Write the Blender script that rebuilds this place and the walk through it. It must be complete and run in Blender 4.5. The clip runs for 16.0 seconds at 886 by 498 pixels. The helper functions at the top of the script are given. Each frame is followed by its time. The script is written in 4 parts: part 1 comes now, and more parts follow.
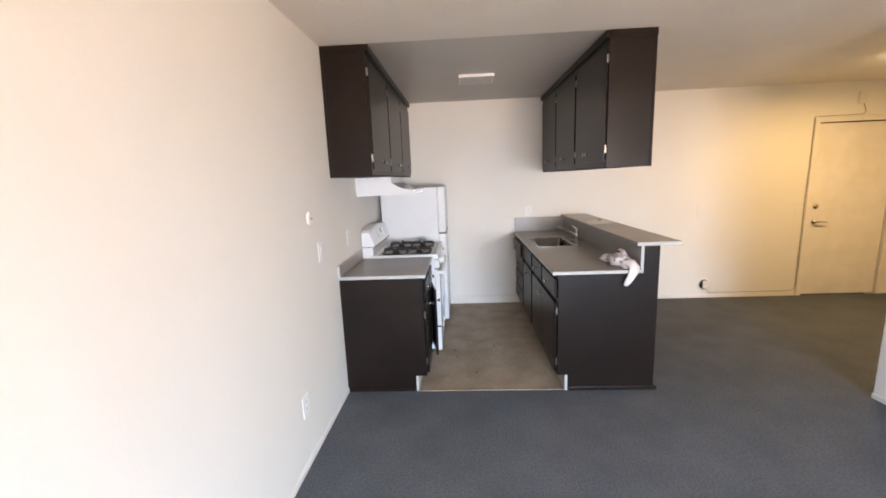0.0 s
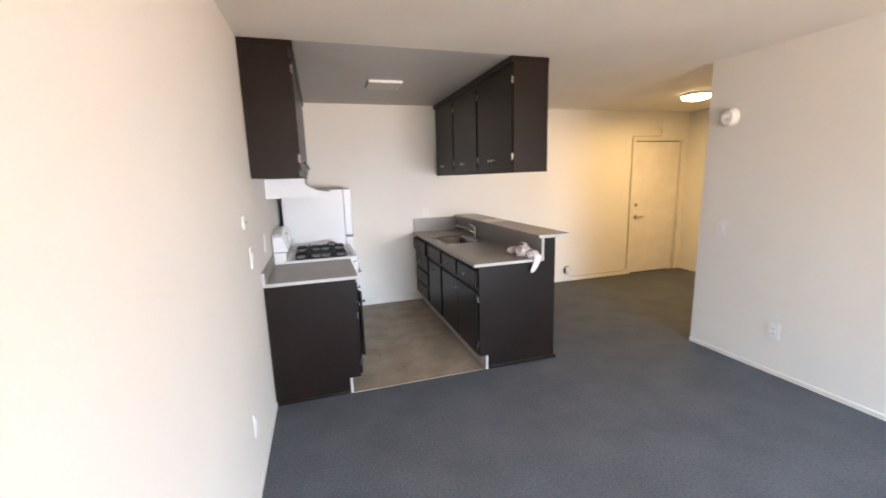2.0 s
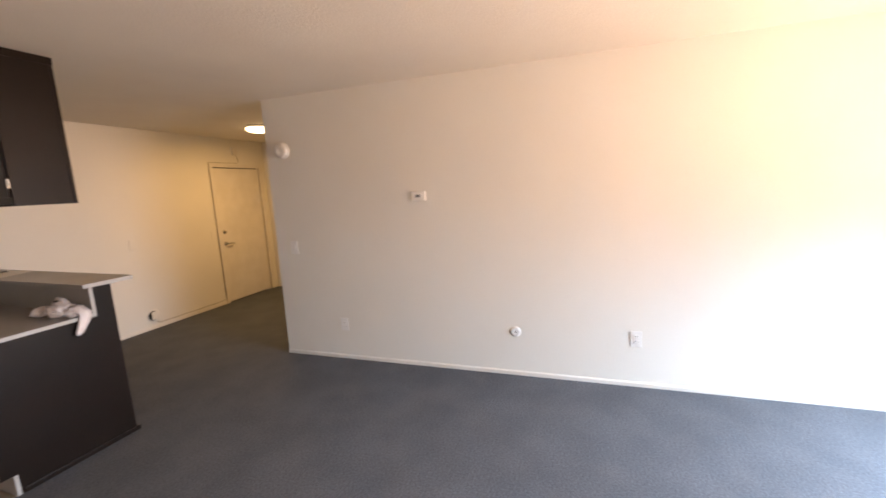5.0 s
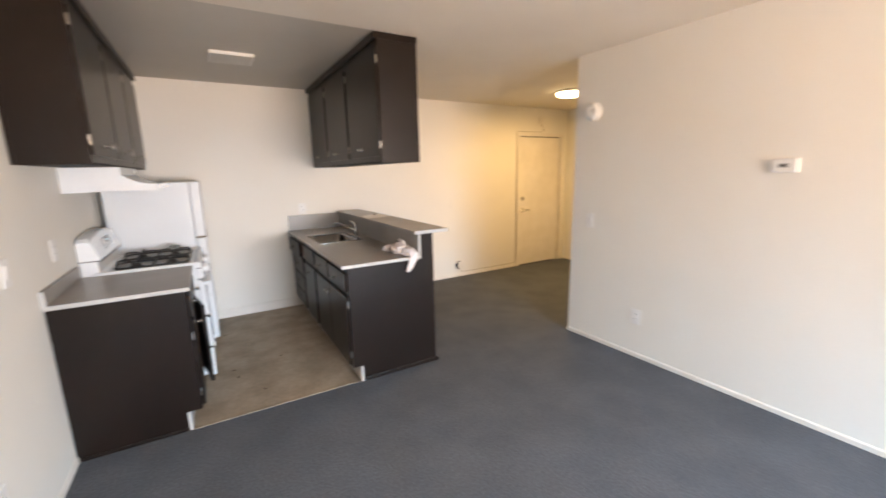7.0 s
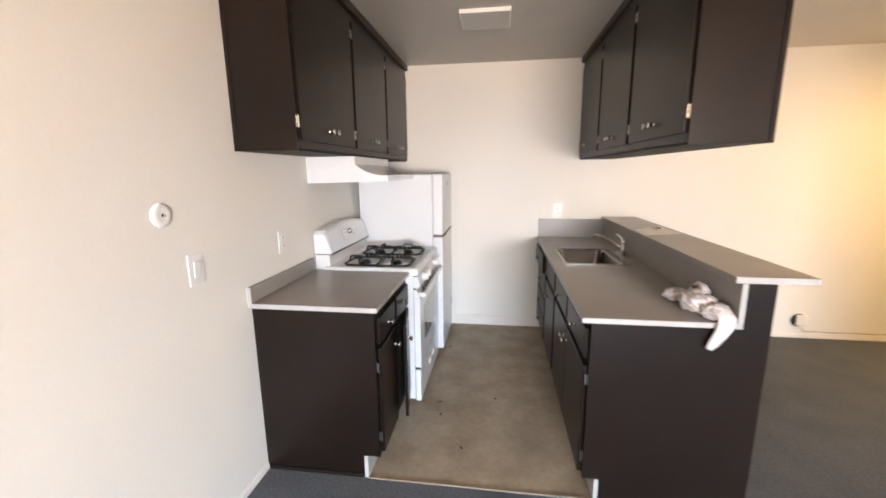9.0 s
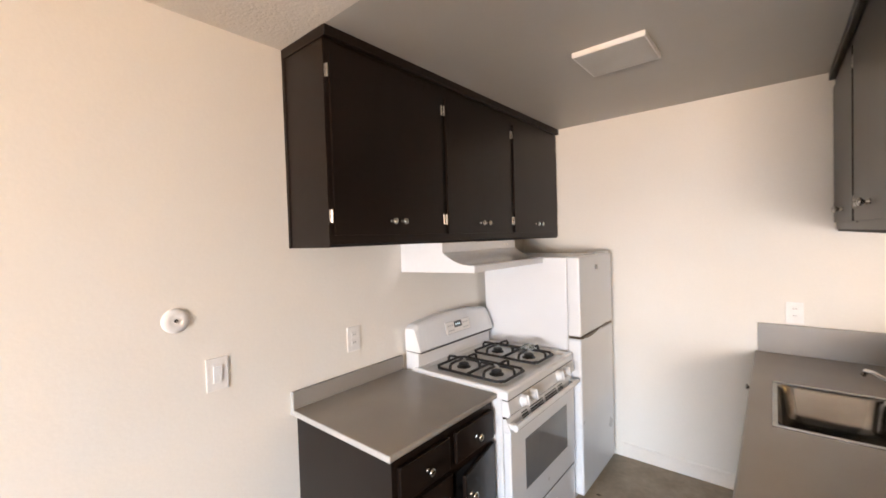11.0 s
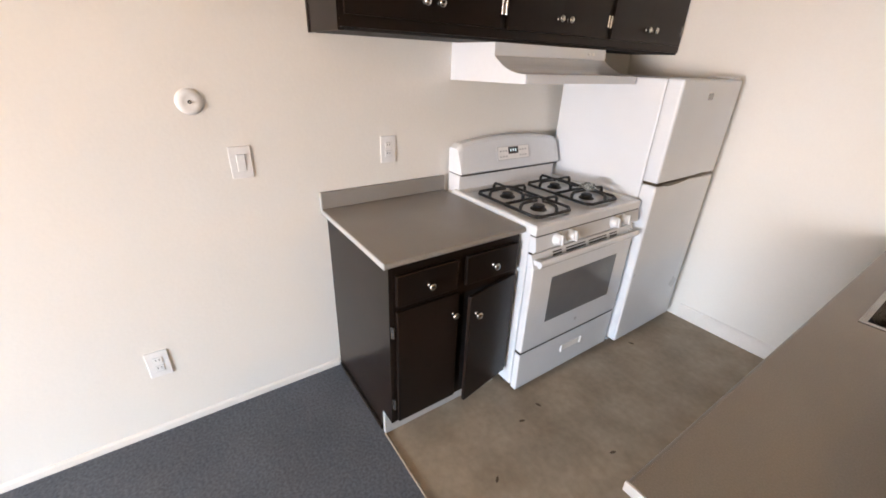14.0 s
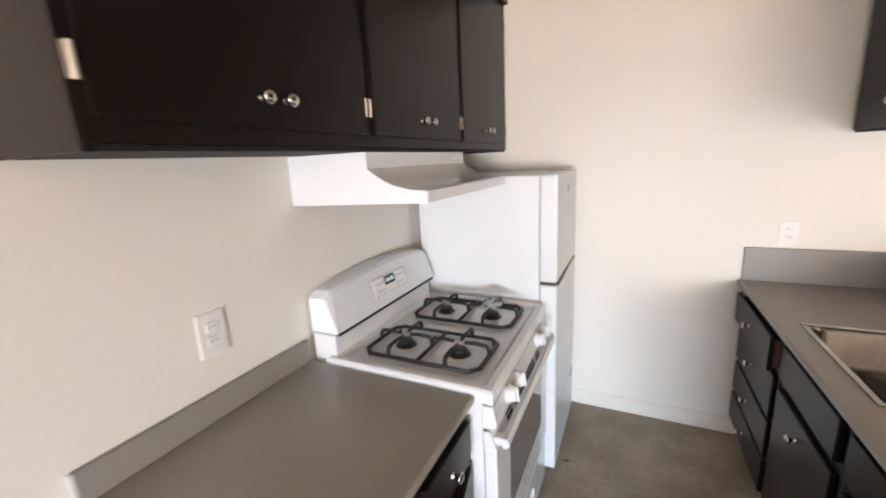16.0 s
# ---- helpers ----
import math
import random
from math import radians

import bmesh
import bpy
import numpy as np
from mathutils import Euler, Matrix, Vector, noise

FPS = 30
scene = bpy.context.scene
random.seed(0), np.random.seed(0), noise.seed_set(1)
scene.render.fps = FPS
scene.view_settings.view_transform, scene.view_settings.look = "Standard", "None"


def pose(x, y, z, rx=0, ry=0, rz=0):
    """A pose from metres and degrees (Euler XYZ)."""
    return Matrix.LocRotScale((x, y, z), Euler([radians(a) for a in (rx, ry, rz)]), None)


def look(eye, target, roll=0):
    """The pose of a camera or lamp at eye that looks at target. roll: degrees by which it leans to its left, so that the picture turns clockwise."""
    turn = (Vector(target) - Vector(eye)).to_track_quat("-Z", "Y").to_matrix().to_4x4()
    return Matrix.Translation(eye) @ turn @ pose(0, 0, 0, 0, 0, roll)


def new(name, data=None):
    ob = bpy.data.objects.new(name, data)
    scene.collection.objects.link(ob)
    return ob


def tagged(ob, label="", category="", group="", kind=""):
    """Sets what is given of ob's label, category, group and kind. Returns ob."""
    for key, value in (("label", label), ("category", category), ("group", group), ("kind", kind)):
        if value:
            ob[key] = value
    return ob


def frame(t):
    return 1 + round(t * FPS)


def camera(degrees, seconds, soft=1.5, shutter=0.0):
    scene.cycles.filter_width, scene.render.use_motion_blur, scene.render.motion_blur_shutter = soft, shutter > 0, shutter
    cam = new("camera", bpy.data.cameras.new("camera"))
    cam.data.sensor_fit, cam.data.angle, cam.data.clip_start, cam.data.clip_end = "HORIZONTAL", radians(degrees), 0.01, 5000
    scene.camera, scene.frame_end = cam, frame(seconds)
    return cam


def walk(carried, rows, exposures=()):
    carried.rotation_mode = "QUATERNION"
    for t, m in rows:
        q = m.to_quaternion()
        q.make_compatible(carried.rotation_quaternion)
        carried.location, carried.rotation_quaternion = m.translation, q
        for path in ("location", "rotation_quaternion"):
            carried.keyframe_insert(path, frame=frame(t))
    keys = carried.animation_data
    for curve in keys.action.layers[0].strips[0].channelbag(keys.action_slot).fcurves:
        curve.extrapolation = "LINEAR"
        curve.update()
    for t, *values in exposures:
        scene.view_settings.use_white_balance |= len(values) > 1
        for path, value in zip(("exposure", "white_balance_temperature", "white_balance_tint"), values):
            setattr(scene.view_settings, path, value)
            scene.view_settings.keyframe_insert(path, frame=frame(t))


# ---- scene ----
cam = camera(96.4, 16.0, soft=1.7, shutter=0.4)
PATH = [
    (0, (0.07, 0.029, 1.581), (-0.034, 1.995, 1.233), -2.3),
    (0.5, (-0.141, -0.057, 1.548), (-0.122, 1.9, 1.139), -1.0),
    (1, (-0.299, -0.12, 1.567), (-0.197, 1.838, 1.169), -2.0),
    (1.5, (-0.407, -0.079, 1.581), (-0.08, 1.859, 1.211), -2.1),
    (2, (-0.434, -0.065, 1.589), (0.143, 1.817, 1.234), -1.7),
    (2.5, (-0.408, -0.081, 1.59), (0.426, 1.704, 1.247), -1.5),
    (3, (-0.376, -0.102, 1.595), (0.667, 1.571, 1.258), -1.8),
    (3.5, (-0.346, -0.131, 1.599), (0.918, 1.386, 1.28), -2.3),
    (4, (-0.327, -0.158, 1.604), (1.143, 1.165, 1.306), -3.0),
    (4.2, (-0.319, -0.174, 1.607), (1.241, 1.044, 1.317), -3.2),
    (5.25, (-0.225, -0.215, 1.597), (1.643, 0.394, 1.281), -2.8),
    (6.3, (-0.109, -0.196, 1.58), (1.53, 0.9, 1.242), -2.3),
    (6.5, (-0.076, -0.156, 1.575), (1.395, 1.153, 1.222), -1.7),
    (7, (-0.046, 0.095, 1.543), (0.94, 1.792, 1.157), -1.3),
    (7.5, (-0.024, 0.39, 1.56), (0.559, 2.267, 1.189), -1.5),
    (8, (0.122, 0.609, 1.544), (0.332, 2.566, 1.19), -1.2),
    (8.5, (0.257, 0.815, 1.55), (0.224, 2.781, 1.186), -0.3),
    (9, (0.332, 1.118, 1.519), (0.056, 3.061, 1.136), -0.6),
    (9.5, (0.42, 1.365, 1.556), (-0.143, 3.259, 1.245), -1.8),
    (10, (0.587, 1.555, 1.604), (-0.289, 3.346, 1.44), -2.4),
    (10.2, (0.635, 1.615, 1.615), (-0.337, 3.358, 1.495), -2.4),
    (12.3, (0.892, 2.245, 1.647), (-0.696, 3.432, 1.383), 0.3),
    (12.5, (0.89, 2.255, 1.635), (-0.701, 3.407, 1.26), 0.6),
    (13, (0.883, 2.258, 1.59), (-0.67, 3.336, 0.938), 1.5),
    (13.5, (0.874, 2.253, 1.552), (-0.619, 3.29, 0.719), 2.4),
    (14, (0.866, 2.255, 1.537), (-0.61, 3.297, 0.68), 2.2),
    (14.5, (0.815, 2.267, 1.552), (-0.671, 3.385, 0.815), 1.0),
    (15, (0.592, 2.256, 1.577), (-0.811, 3.548, 0.976), -0.3),
    (15.5, (0.385, 2.308, 1.584), (-0.83, 3.816, 1.084), -1.9),
    (16, (0.177, 2.489, 1.577), (-0.676, 4.245, 1.147), -2.9),
]
EXPOSURES = [(0.0, -0.35, 6250, 16), (1.0, -0.38, 6250, 17), (2.5, -0.32, 6300, 15), (3.5, -0.42, 7100, 22), (4.2, -0.54, 7350, 25), (5.25, -1.12, 7300, 24), (6.3, -0.92, 7100, 20),
             (7.0, -0.34, 6700, 16), (8.0, -0.10, 6300, 13), (9.0, -0.06, 6600, 16), (10.2, -0.02, 7000, 19), (12.5, -0.06, 6600, 16), (14.0, -0.08, 6700, 18), (16.0, -0.03, 6500, 14)]
walk(cam, [(t, look(eye, target, roll)) for t, eye, target, roll in PATH], EXPOSURES)

# ---- plan, in metres ----
WEST, NORTH, EAST, SOUTH, HALL_EAST = -0.847, 4.93, 2.825, -3.1, 5.19
HALL_SOUTH, TOP, THICK = 2.64, 2.475, 0.14
KITCHEN_Y, KITCHEN_X = 2.797, 1.36
WINDOW = (0.55, 2.7, 0.2, 2.08)
DOOR = (4.175, 5.055, 2.045)
SKEW = 0.030


def east_at(y):
    """Where the long east wall stands: it opens out a little towards the window."""
    return EAST - 0.003 + SKEW * (HALL_SOUTH - y)


# ---- world, sun and lamps ----
world = bpy.data.worlds.new("sky")
scene.world = world
world.use_nodes = True
wn = world.node_tree.nodes
sky = wn.new("ShaderNodeTexSky")
sky.sky_type, sky.sun_disc = "NISHITA", False
sky.sun_elevation, sky.sun_rotation = radians(52), radians(20)
world.node_tree.links.new(sky.outputs[0], wn["Background"].inputs[0])
wn["Background"].inputs[1].default_value = 0.1
sun = new("sun", bpy.data.lights.new("sun", "SUN"))
sun.data.energy, sun.data.angle, sun.data.color = 3.0, radians(0.5), (1.0, 0.95, 0.86)
sun.matrix_world = look((0, 0, 8), (-1.6, -4.4, 2.0))


def area_lamp(name, m, sx, sy, watts, colour, spread=180):
    ob = new(name, bpy.data.lights.new(name, "AREA"))
    ob.data.shape, ob.data.size, ob.data.size_y = "RECTANGLE", sx, sy
    ob.data.energy, ob.data.color, ob.data.spread = watts, colour, radians(spread)
    ob.matrix_world = m
    return ob


WX, WZ = (WINDOW[0] + WINDOW[1]) / 2, (WINDOW[2] + WINDOW[3]) / 2
WW, WH = WINDOW[1] - WINDOW[0] - 0.12, WINDOW[3] - WINDOW[2] - 0.12
# daylight in the window's opening: the cool sky from above, the sunlit ground from below
area_lamp("window_skylight", look((WX, SOUTH - 0.12, WZ), (WX - 0.23, SOUTH + 0.91, WZ - 1.10)), WW, WH * 0.6, 485, (0.46, 0.745, 1.0), 118)
area_lamp("window_groundlight", look((WX, SOUTH - 0.12, WZ), (WX - 0.23, SOUTH + 0.91, WZ + 0.76)), WW, WH * 0.6, 220, (1.0, 0.71, 0.45), 118)
hall_bulb = new("hall_bulb", bpy.data.lights.new("hall_bulb", "AREA"))
hall_bulb.data.shape, hall_bulb.data.size = "DISK", 0.24
hall_bulb.data.energy, hall_bulb.data.color = 44, (1.0, 0.63, 0.22)
hall_bulb.location = (3.92, 3.74, 2.385)


# ---- materials ----
def ramp_stop(ramp, stops):
    while len(ramp.elements) < len(stops):
        ramp.elements.new(0.5)
    for el, (at, c) in zip(ramp.elements, stops):
        el.position, el.color = at, (*c, 1)


def material(name, colours, rough=0.5, metal=0.0, scale=8.0, grain=120.0, bump=0.0, bump_scale=60.0, detail=4.0,
             rough_var=0.08, coat=0.0, spec=0.5, fine=0.12, emit=0.0):
    """Two colours mixed by a broad noise, a fine grain over them, and a fine relief."""
    m = bpy.data.materials.new(name)
    m.use_nodes = True
    nt = m.node_tree
    n, link = nt.nodes, nt.links.new
    p = n["Principled BSDF"]
    co = n.new("ShaderNodeTexCoord")
    broad = n.new("ShaderNodeTexNoise")
    broad.inputs["Scale"].default_value, broad.inputs["Detail"].default_value = scale, detail
    link(co.outputs["Object"], broad.inputs["Vector"])
    ramp = n.new("ShaderNodeValToRGB")
    a, b = colours if isinstance(colours[0], tuple) else (colours, tuple(c * 0.9 for c in colours))
    ramp_stop(ramp.color_ramp, [(0.35, a), (0.66, b)])
    link(broad.outputs["Fac"], ramp.inputs["Fac"])
    speck = n.new("ShaderNodeTexNoise")
    speck.inputs["Scale"].default_value, speck.inputs["Detail"].default_value = grain, 2.0
    link(co.outputs["Object"], speck.inputs["Vector"])
    shade = n.new("ShaderNodeMapRange")
    shade.inputs["From Min"].default_value, shade.inputs["From Max"].default_value = 0.25, 0.75
    shade.inputs["To Min"].default_value, shade.inputs["To Max"].default_value = 1 - fine, 1 + fine
    link(speck.outputs["Fac"], shade.inputs["Value"])
    mul = n.new("ShaderNodeVectorMath")
    mul.operation = "MULTIPLY"
    link(ramp.outputs["Color"], mul.inputs[0])
    link(shade.outputs["Result"], mul.inputs[1])
    link(mul.outputs["Vector"], p.inputs["Base Color"])
    rr = n.new("ShaderNodeMapRange")
    rr.inputs["To Min"].default_value, rr.inputs["To Max"].default_value = max(0.02, rough - rough_var), min(1, rough + rough_var)
    link(broad.outputs["Fac"], rr.inputs["Value"])
    link(rr.outputs["Result"], p.inputs["Roughness"])
    p.inputs["Metallic"].default_value = metal
    p.inputs["Coat Weight"].default_value = coat
    p.inputs["Specular IOR Level"].default_value = spec
    if emit:
        p.inputs["Emission Strength"].default_value = emit
        p.inputs["Emission Color"].default_value = (*a, 1)
    if bump:
        tex = n.new("ShaderNodeTexNoise")
        tex.inputs["Scale"].default_value, tex.inputs["Detail"].default_value = bump_scale, 3.0
        link(co.outputs["Object"], tex.inputs["Vector"])
        bp = n.new("ShaderNodeBump")
        bp.inputs["Strength"].default_value, bp.inputs["Distance"].default_value = 1.0, bump
        link(tex.outputs["Fac"], bp.inputs["Height"])
        link(bp.outputs["Normal"], p.inputs["Normal"])
    return m


WALL = material("wall_paint", ((0.80, 0.772, 0.715), (0.775, 0.748, 0.69)), 0.62, scale=1.3, grain=90, bump=0.0005, bump_scale=60, fine=0.012)
TRIM = material("trim_paint", ((0.80, 0.76, 0.71), (0.74, 0.70, 0.64)), 0.45, scale=5, bump=0.0006, fine=0.03)
CEIL = material("ceiling_texture", ((0.74, 0.70, 0.63), (0.70, 0.655, 0.59)), 0.85, scale=1.5, grain=160, bump=0.003, bump_scale=85, fine=0.05)
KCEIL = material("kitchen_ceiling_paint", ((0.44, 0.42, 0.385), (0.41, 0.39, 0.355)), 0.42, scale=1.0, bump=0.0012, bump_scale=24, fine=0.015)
CARPET = material("carpet", ((0.104, 0.113, 0.130), (0.088, 0.096, 0.111)), 0.97, scale=3.2, grain=85, bump=0.0011, bump_scale=300, fine=0.30, spec=0.15)
VINYL = material("sheet_vinyl", ((0.36, 0.29, 0.213), (0.255, 0.202, 0.145)), 0.58, scale=4.5, grain=30, detail=8, bump=0.0005, bump_scale=140, fine=0.11, rough_var=0.1)
DARK = material("espresso_paint", ((0.0125, 0.0076, 0.0055), (0.0095, 0.0058, 0.0042)), 0.34, scale=3, grain=45, bump=0.00003, bump_scale=70, fine=0.06, spec=0.21, rough_var=0.015)
# near-black that paints shade into gaps, recesses and undersides
PAINTED_SHADOW = material("espresso_painted_shadow", ((0.005, 0.004, 0.0035), (0.004, 0.003, 0.003)), 0.7, scale=6)
LAMINATE = material("grey_laminate", ((0.272, 0.252, 0.231), (0.249, 0.230, 0.211)), 0.33, scale=3, grain=330, fine=0.10, bump=0.0002, bump_scale=200, rough_var=0.06)
EDGE = material("laminate_edge", ((0.45, 0.44, 0.42), (0.40, 0.39, 0.37)), 0.45, scale=9, fine=0.04)
ENAMEL = material("white_enamel", ((0.72, 0.74, 0.76), (0.695, 0.715, 0.735)), 0.16, scale=3, grain=30, fine=0.012, coat=0.2, rough_var=0.04)
FRIDGE = material("textured_white_steel", ((0.72, 0.74, 0.76), (0.695, 0.715, 0.735)), 0.30, scale=3, grain=200, bump=0.0005, bump_scale=230, fine=0.012)
PLASTIC = material("white_plastic", ((0.83, 0.82, 0.80), (0.79, 0.78, 0.76)), 0.35, scale=20, fine=0.02)
IRON = material("black_cast_iron", ((0.010, 0.010, 0.011), (0.017, 0.017, 0.017)), 0.5, scale=40, bump=0.0006, bump_scale=300, fine=0.2)
CHROME = material("chrome", ((0.75, 0.75, 0.76), (0.70, 0.70, 0.71)), 0.10, 1.0, scale=20, fine=0.02, rough_var=0.04)
NICKEL = material("brushed_nickel", ((0.62, 0.60, 0.57), (0.55, 0.53, 0.50)), 0.24, 1.0, scale=60, fine=0.05)
STEEL = material("stainless_steel", ((0.31, 0.30, 0.285), (0.26, 0.25, 0.24)), 0.22, 1.0, scale=14, grain=220, fine=0.08, bump=0.0002, bump_scale=180)
BLACK = material("black_plastic", ((0.012, 0.012, 0.012), (0.018, 0.018, 0.018)), 0.4, scale=30)
GLASS_DARK = material("oven_glass", ((0.16, 0.165, 0.175), (0.13, 0.135, 0.145)), 0.07, scale=4, fine=0.03, coat=0.3, rough_var=0.02)
GREY = material("grey_print", ((0.50, 0.50, 0.50), (0.44, 0.44, 0.44)), 0.4, scale=30)
LED = material("clock_digits", ((0.75, 0.95, 1.0), (0.7, 0.9, 1.0)), 0.4, emit=0.9)
SHADE = material("warm_lamp_glass", ((1.0, 0.76, 0.40), (1.0, 0.74, 0.38)), 0.4, emit=20.0)
# acrylic greyed so that the shade on its underside is in the colour
DIFFUSER_SHADED = material("acrylic_diffuser_shaded", ((0.47, 0.46, 0.43), (0.45, 0.44, 0.41)), 0.35, scale=12, bump=0.0006, bump_scale=160, fine=0.02)
BAG = material("thin_white_plastic_bag", ((0.68, 0.62, 0.61), (0.60, 0.54, 0.53)), 0.5, scale=12, bump=0.0015, bump_scale=40, fine=0.04)
PAPER = material("tan_paper", ((0.70, 0.68, 0.64), (0.64, 0.62, 0.58)), 0.38, scale=10, fine=0.05)
RAW = material("raw_reddish_wood", ((0.19, 0.085, 0.055), (0.12, 0.05, 0.035)), 0.65, scale=18, fine=0.15)
DEBRIS = material("dry_leaf_scrap", ((0.06, 0.04, 0.02), (0.09, 0.06, 0.03)), 0.8)
WIRE = material("old_brown_cable", ((0.22, 0.18, 0.125), (0.46, 0.39, 0.29)), 0.6, scale=9, fine=0.1)
BRONZE = material("brown_metal", ((0.16, 0.12, 0.08), (0.11, 0.08, 0.05)), 0.35, 0.7)
CONCRETE = material("patio_concrete", ((0.42, 0.37, 0.31), (0.34, 0.30, 0.25)), 0.85, scale=2, bump=0.002)
ALU = material("aluminium_frame", ((0.55, 0.55, 0.54), (0.48, 0.48, 0.47)), 0.35, 0.8)

PANE = bpy.data.materials.new("window_glass")
PANE.use_nodes = True
PANE.node_tree.nodes["Principled BSDF"].inputs["Transmission Weight"].default_value = 1.0
PANE.node_tree.nodes["Principled BSDF"].inputs["Roughness"].default_value = 0.0
PANE.node_tree.nodes["Principled BSDF"].inputs["IOR"].default_value = 1.45


# ---- mesh helpers ----
BASE = {}


def thing(name, at, label, category, group=""):
    ob = new(name)
    ob.empty_display_size = 0.1
    ob.location = at
    BASE[ob] = Vector(at)
    return tagged(ob, label, category, group)


def part(name, bm, mat, parent=None, label="", smooth=False):
    """Links a bmesh, given in the place's own metres, as one mesh object under a thing or a part."""
    me = bpy.data.meshes.new(name)
    at = BASE[parent] if parent else Vector((0, 0, 0))
    bmesh.ops.translate(bm, verts=bm.verts, vec=-at)
    bmesh.ops.recalc_face_normals(bm, faces=bm.faces)
    for f in bm.faces:
        f.smooth = smooth
    bm.to_mesh(me)
    bm.free()
    me.materials.append(mat)
    ob = new(name, me)
    if parent:
        ob.parent = parent
    BASE[ob] = at
    return tagged(ob, label)


def structure(name, bm, mat, label):
    ob = part(name, bm, mat)
    return tagged(ob, label, name.split("_")[0], kind="structure")


def box(x0, y0, z0, x1, y1, z1, bevel=0.0, bm=None, turn=None, segments=2):
    bm = bm or bmesh.new()
    vs = bmesh.ops.create_cube(bm, size=1.0)["verts"]
    c = Vector(((x0 + x1) / 2, (y0 + y1) / 2, (z0 + z1) / 2))
    for v in vs:
        v.co = Vector((v.co.x * (x1 - x0), v.co.y * (y1 - y0), v.co.z * (z1 - z0))) + c
    out = vs
    if bevel:
        edges = list({e for v in vs for e in v.link_edges})
        res = bmesh.ops.bevel(bm, geom=edges, offset=bevel, segments=segments, affect="EDGES", profile=0.5)
        out = list({v for f in res["faces"] for v in f.verts})
    if turn:
        m, pivot = turn
        for v in out:
            v.co = m @ (v.co - pivot) + pivot
    return bm


def lathe(profile, at, axis="z", steps=24, bm=None, scale=(1, 1)):
    """Turns a profile of (radius, height) about an axis through at."""
    bm = bm or bmesh.new()
    at = Vector(at)
    rings = []
    for r, h in profile:
        ring = []
        for k in range(steps):
            a = 2 * math.pi * k / steps
            u, v = r * math.cos(a) * scale[0], r * math.sin(a) * scale[1]
            p = {"z": (u, v, h), "x": (h, u, v), "-x": (-h, u, v), "y": (u, h, v), "-y": (u, -h, v), "-z": (u, v, -h)}[axis]
            ring.append(bm.verts.new(at + Vector(p)))
        rings.append(ring)
    for a, b in zip(rings, rings[1:]):
        for k in range(steps):
            bm.faces.new((a[k], a[(k + 1) % steps], b[(k + 1) % steps], b[k]))
    bm.faces.new(rings[0])
    bm.faces.new(rings[-1])
    return bm


def tube(points, radius, bm=None, sides=8):
    """A round bar along a line of points."""
    bm = bm or bmesh.new()
    pts = [Vector(p) for p in points]
    up = None
    rings = []
    for k, p in enumerate(pts):
        d = (pts[min(k + 1, len(pts) - 1)] - pts[max(k - 1, 0)]).normalized()
        if up is None:
            up = d.orthogonal().normalized()
        up = (up - d * up.dot(d)).normalized()
        side = d.cross(up)
        r = radius[k] if isinstance(radius, (list, tuple)) else radius
        rings.append([bm.verts.new(p + r * (math.cos(a) * up + math.sin(a) * side)) for a in (2 * math.pi * q / sides for q in range(sides))])
    for a, b in zip(rings, rings[1:]):
        for q in range(sides):
            bm.faces.new((a[q], a[(q + 1) % sides], b[(q + 1) % sides], b[q]))
    bm.faces.new(rings[0])
    bm.faces.new(rings[-1])
    return bm


def extrude_profile(pts, axis, a, b, bm=None):
    """A prism: a closed outline in the two other axes, drawn out along an axis from a to b."""
    bm = bm or bmesh.new()
    def place(u, v, w):
        return {"x": (w, u, v), "y": (u, w, v), "z": (u, v, w)}[axis]
    one = [bm.verts.new(place(u, v, a)) for u, v in pts]
    two = [bm.verts.new(place(u, v, b)) for u, v in pts]
    bm.faces.new(one)
    bm.faces.new(two)
    for k in range(len(pts)):
        bm.faces.new((one[k], one[(k + 1) % len(pts)], two[(k + 1) % len(pts)], two[k]))
    return bm


def arc(cx, cy, r, a0, a1, n):
    return [(cx + r * math.cos(radians(a0 + (a1 - a0) * k / n)), cy + r * math.sin(radians(a0 + (a1 - a0) * k / n))) for k in range(n + 1)]


# ---- the rooms ----
def wall(name, label, *boxes):
    bm = bmesh.new()
    for b in boxes:
        box(*b, bm=bm)
    return structure(name, bm, WALL, label)


wall("wall_west", "off-white painted wall beside the kitchen", (WEST - THICK, SOUTH - THICK, -0.1, WEST, NORTH + THICK, TOP + 0.1))
wall("wall_north", "off-white painted end wall with the entry door",
     (WEST, NORTH, -0.1, DOOR[0] - 0.02, NORTH + THICK, TOP + 0.1),
     (DOOR[0] - 0.02, NORTH, DOOR[2] + 0.02, DOOR[1] + 0.02, NORTH + THICK, TOP + 0.1),
     (DOOR[1] + 0.02, NORTH, -0.1, HALL_EAST, NORTH + THICK, TOP + 0.1))
wall("wall_hall_end", "painted wall closing the entry hall", (HALL_EAST, HALL_SOUTH - THICK, -0.1, HALL_EAST + THICK, NORTH + THICK, TOP + 0.1))
structure("wall_east", extrude_profile([(east_at(SOUTH), SOUTH), (east_at(SOUTH) + THICK, SOUTH), (EAST + THICK, HALL_SOUTH), (east_at(HALL_SOUTH), HALL_SOUTH)], "z", -0.1, TOP + 0.1),
          WALL, "long off-white painted living room wall")
wall("wall_hall_south", "painted wall along the entry hall", (EAST + THICK, HALL_SOUTH - THICK, -0.1, HALL_EAST, HALL_SOUTH, TOP + 0.1))
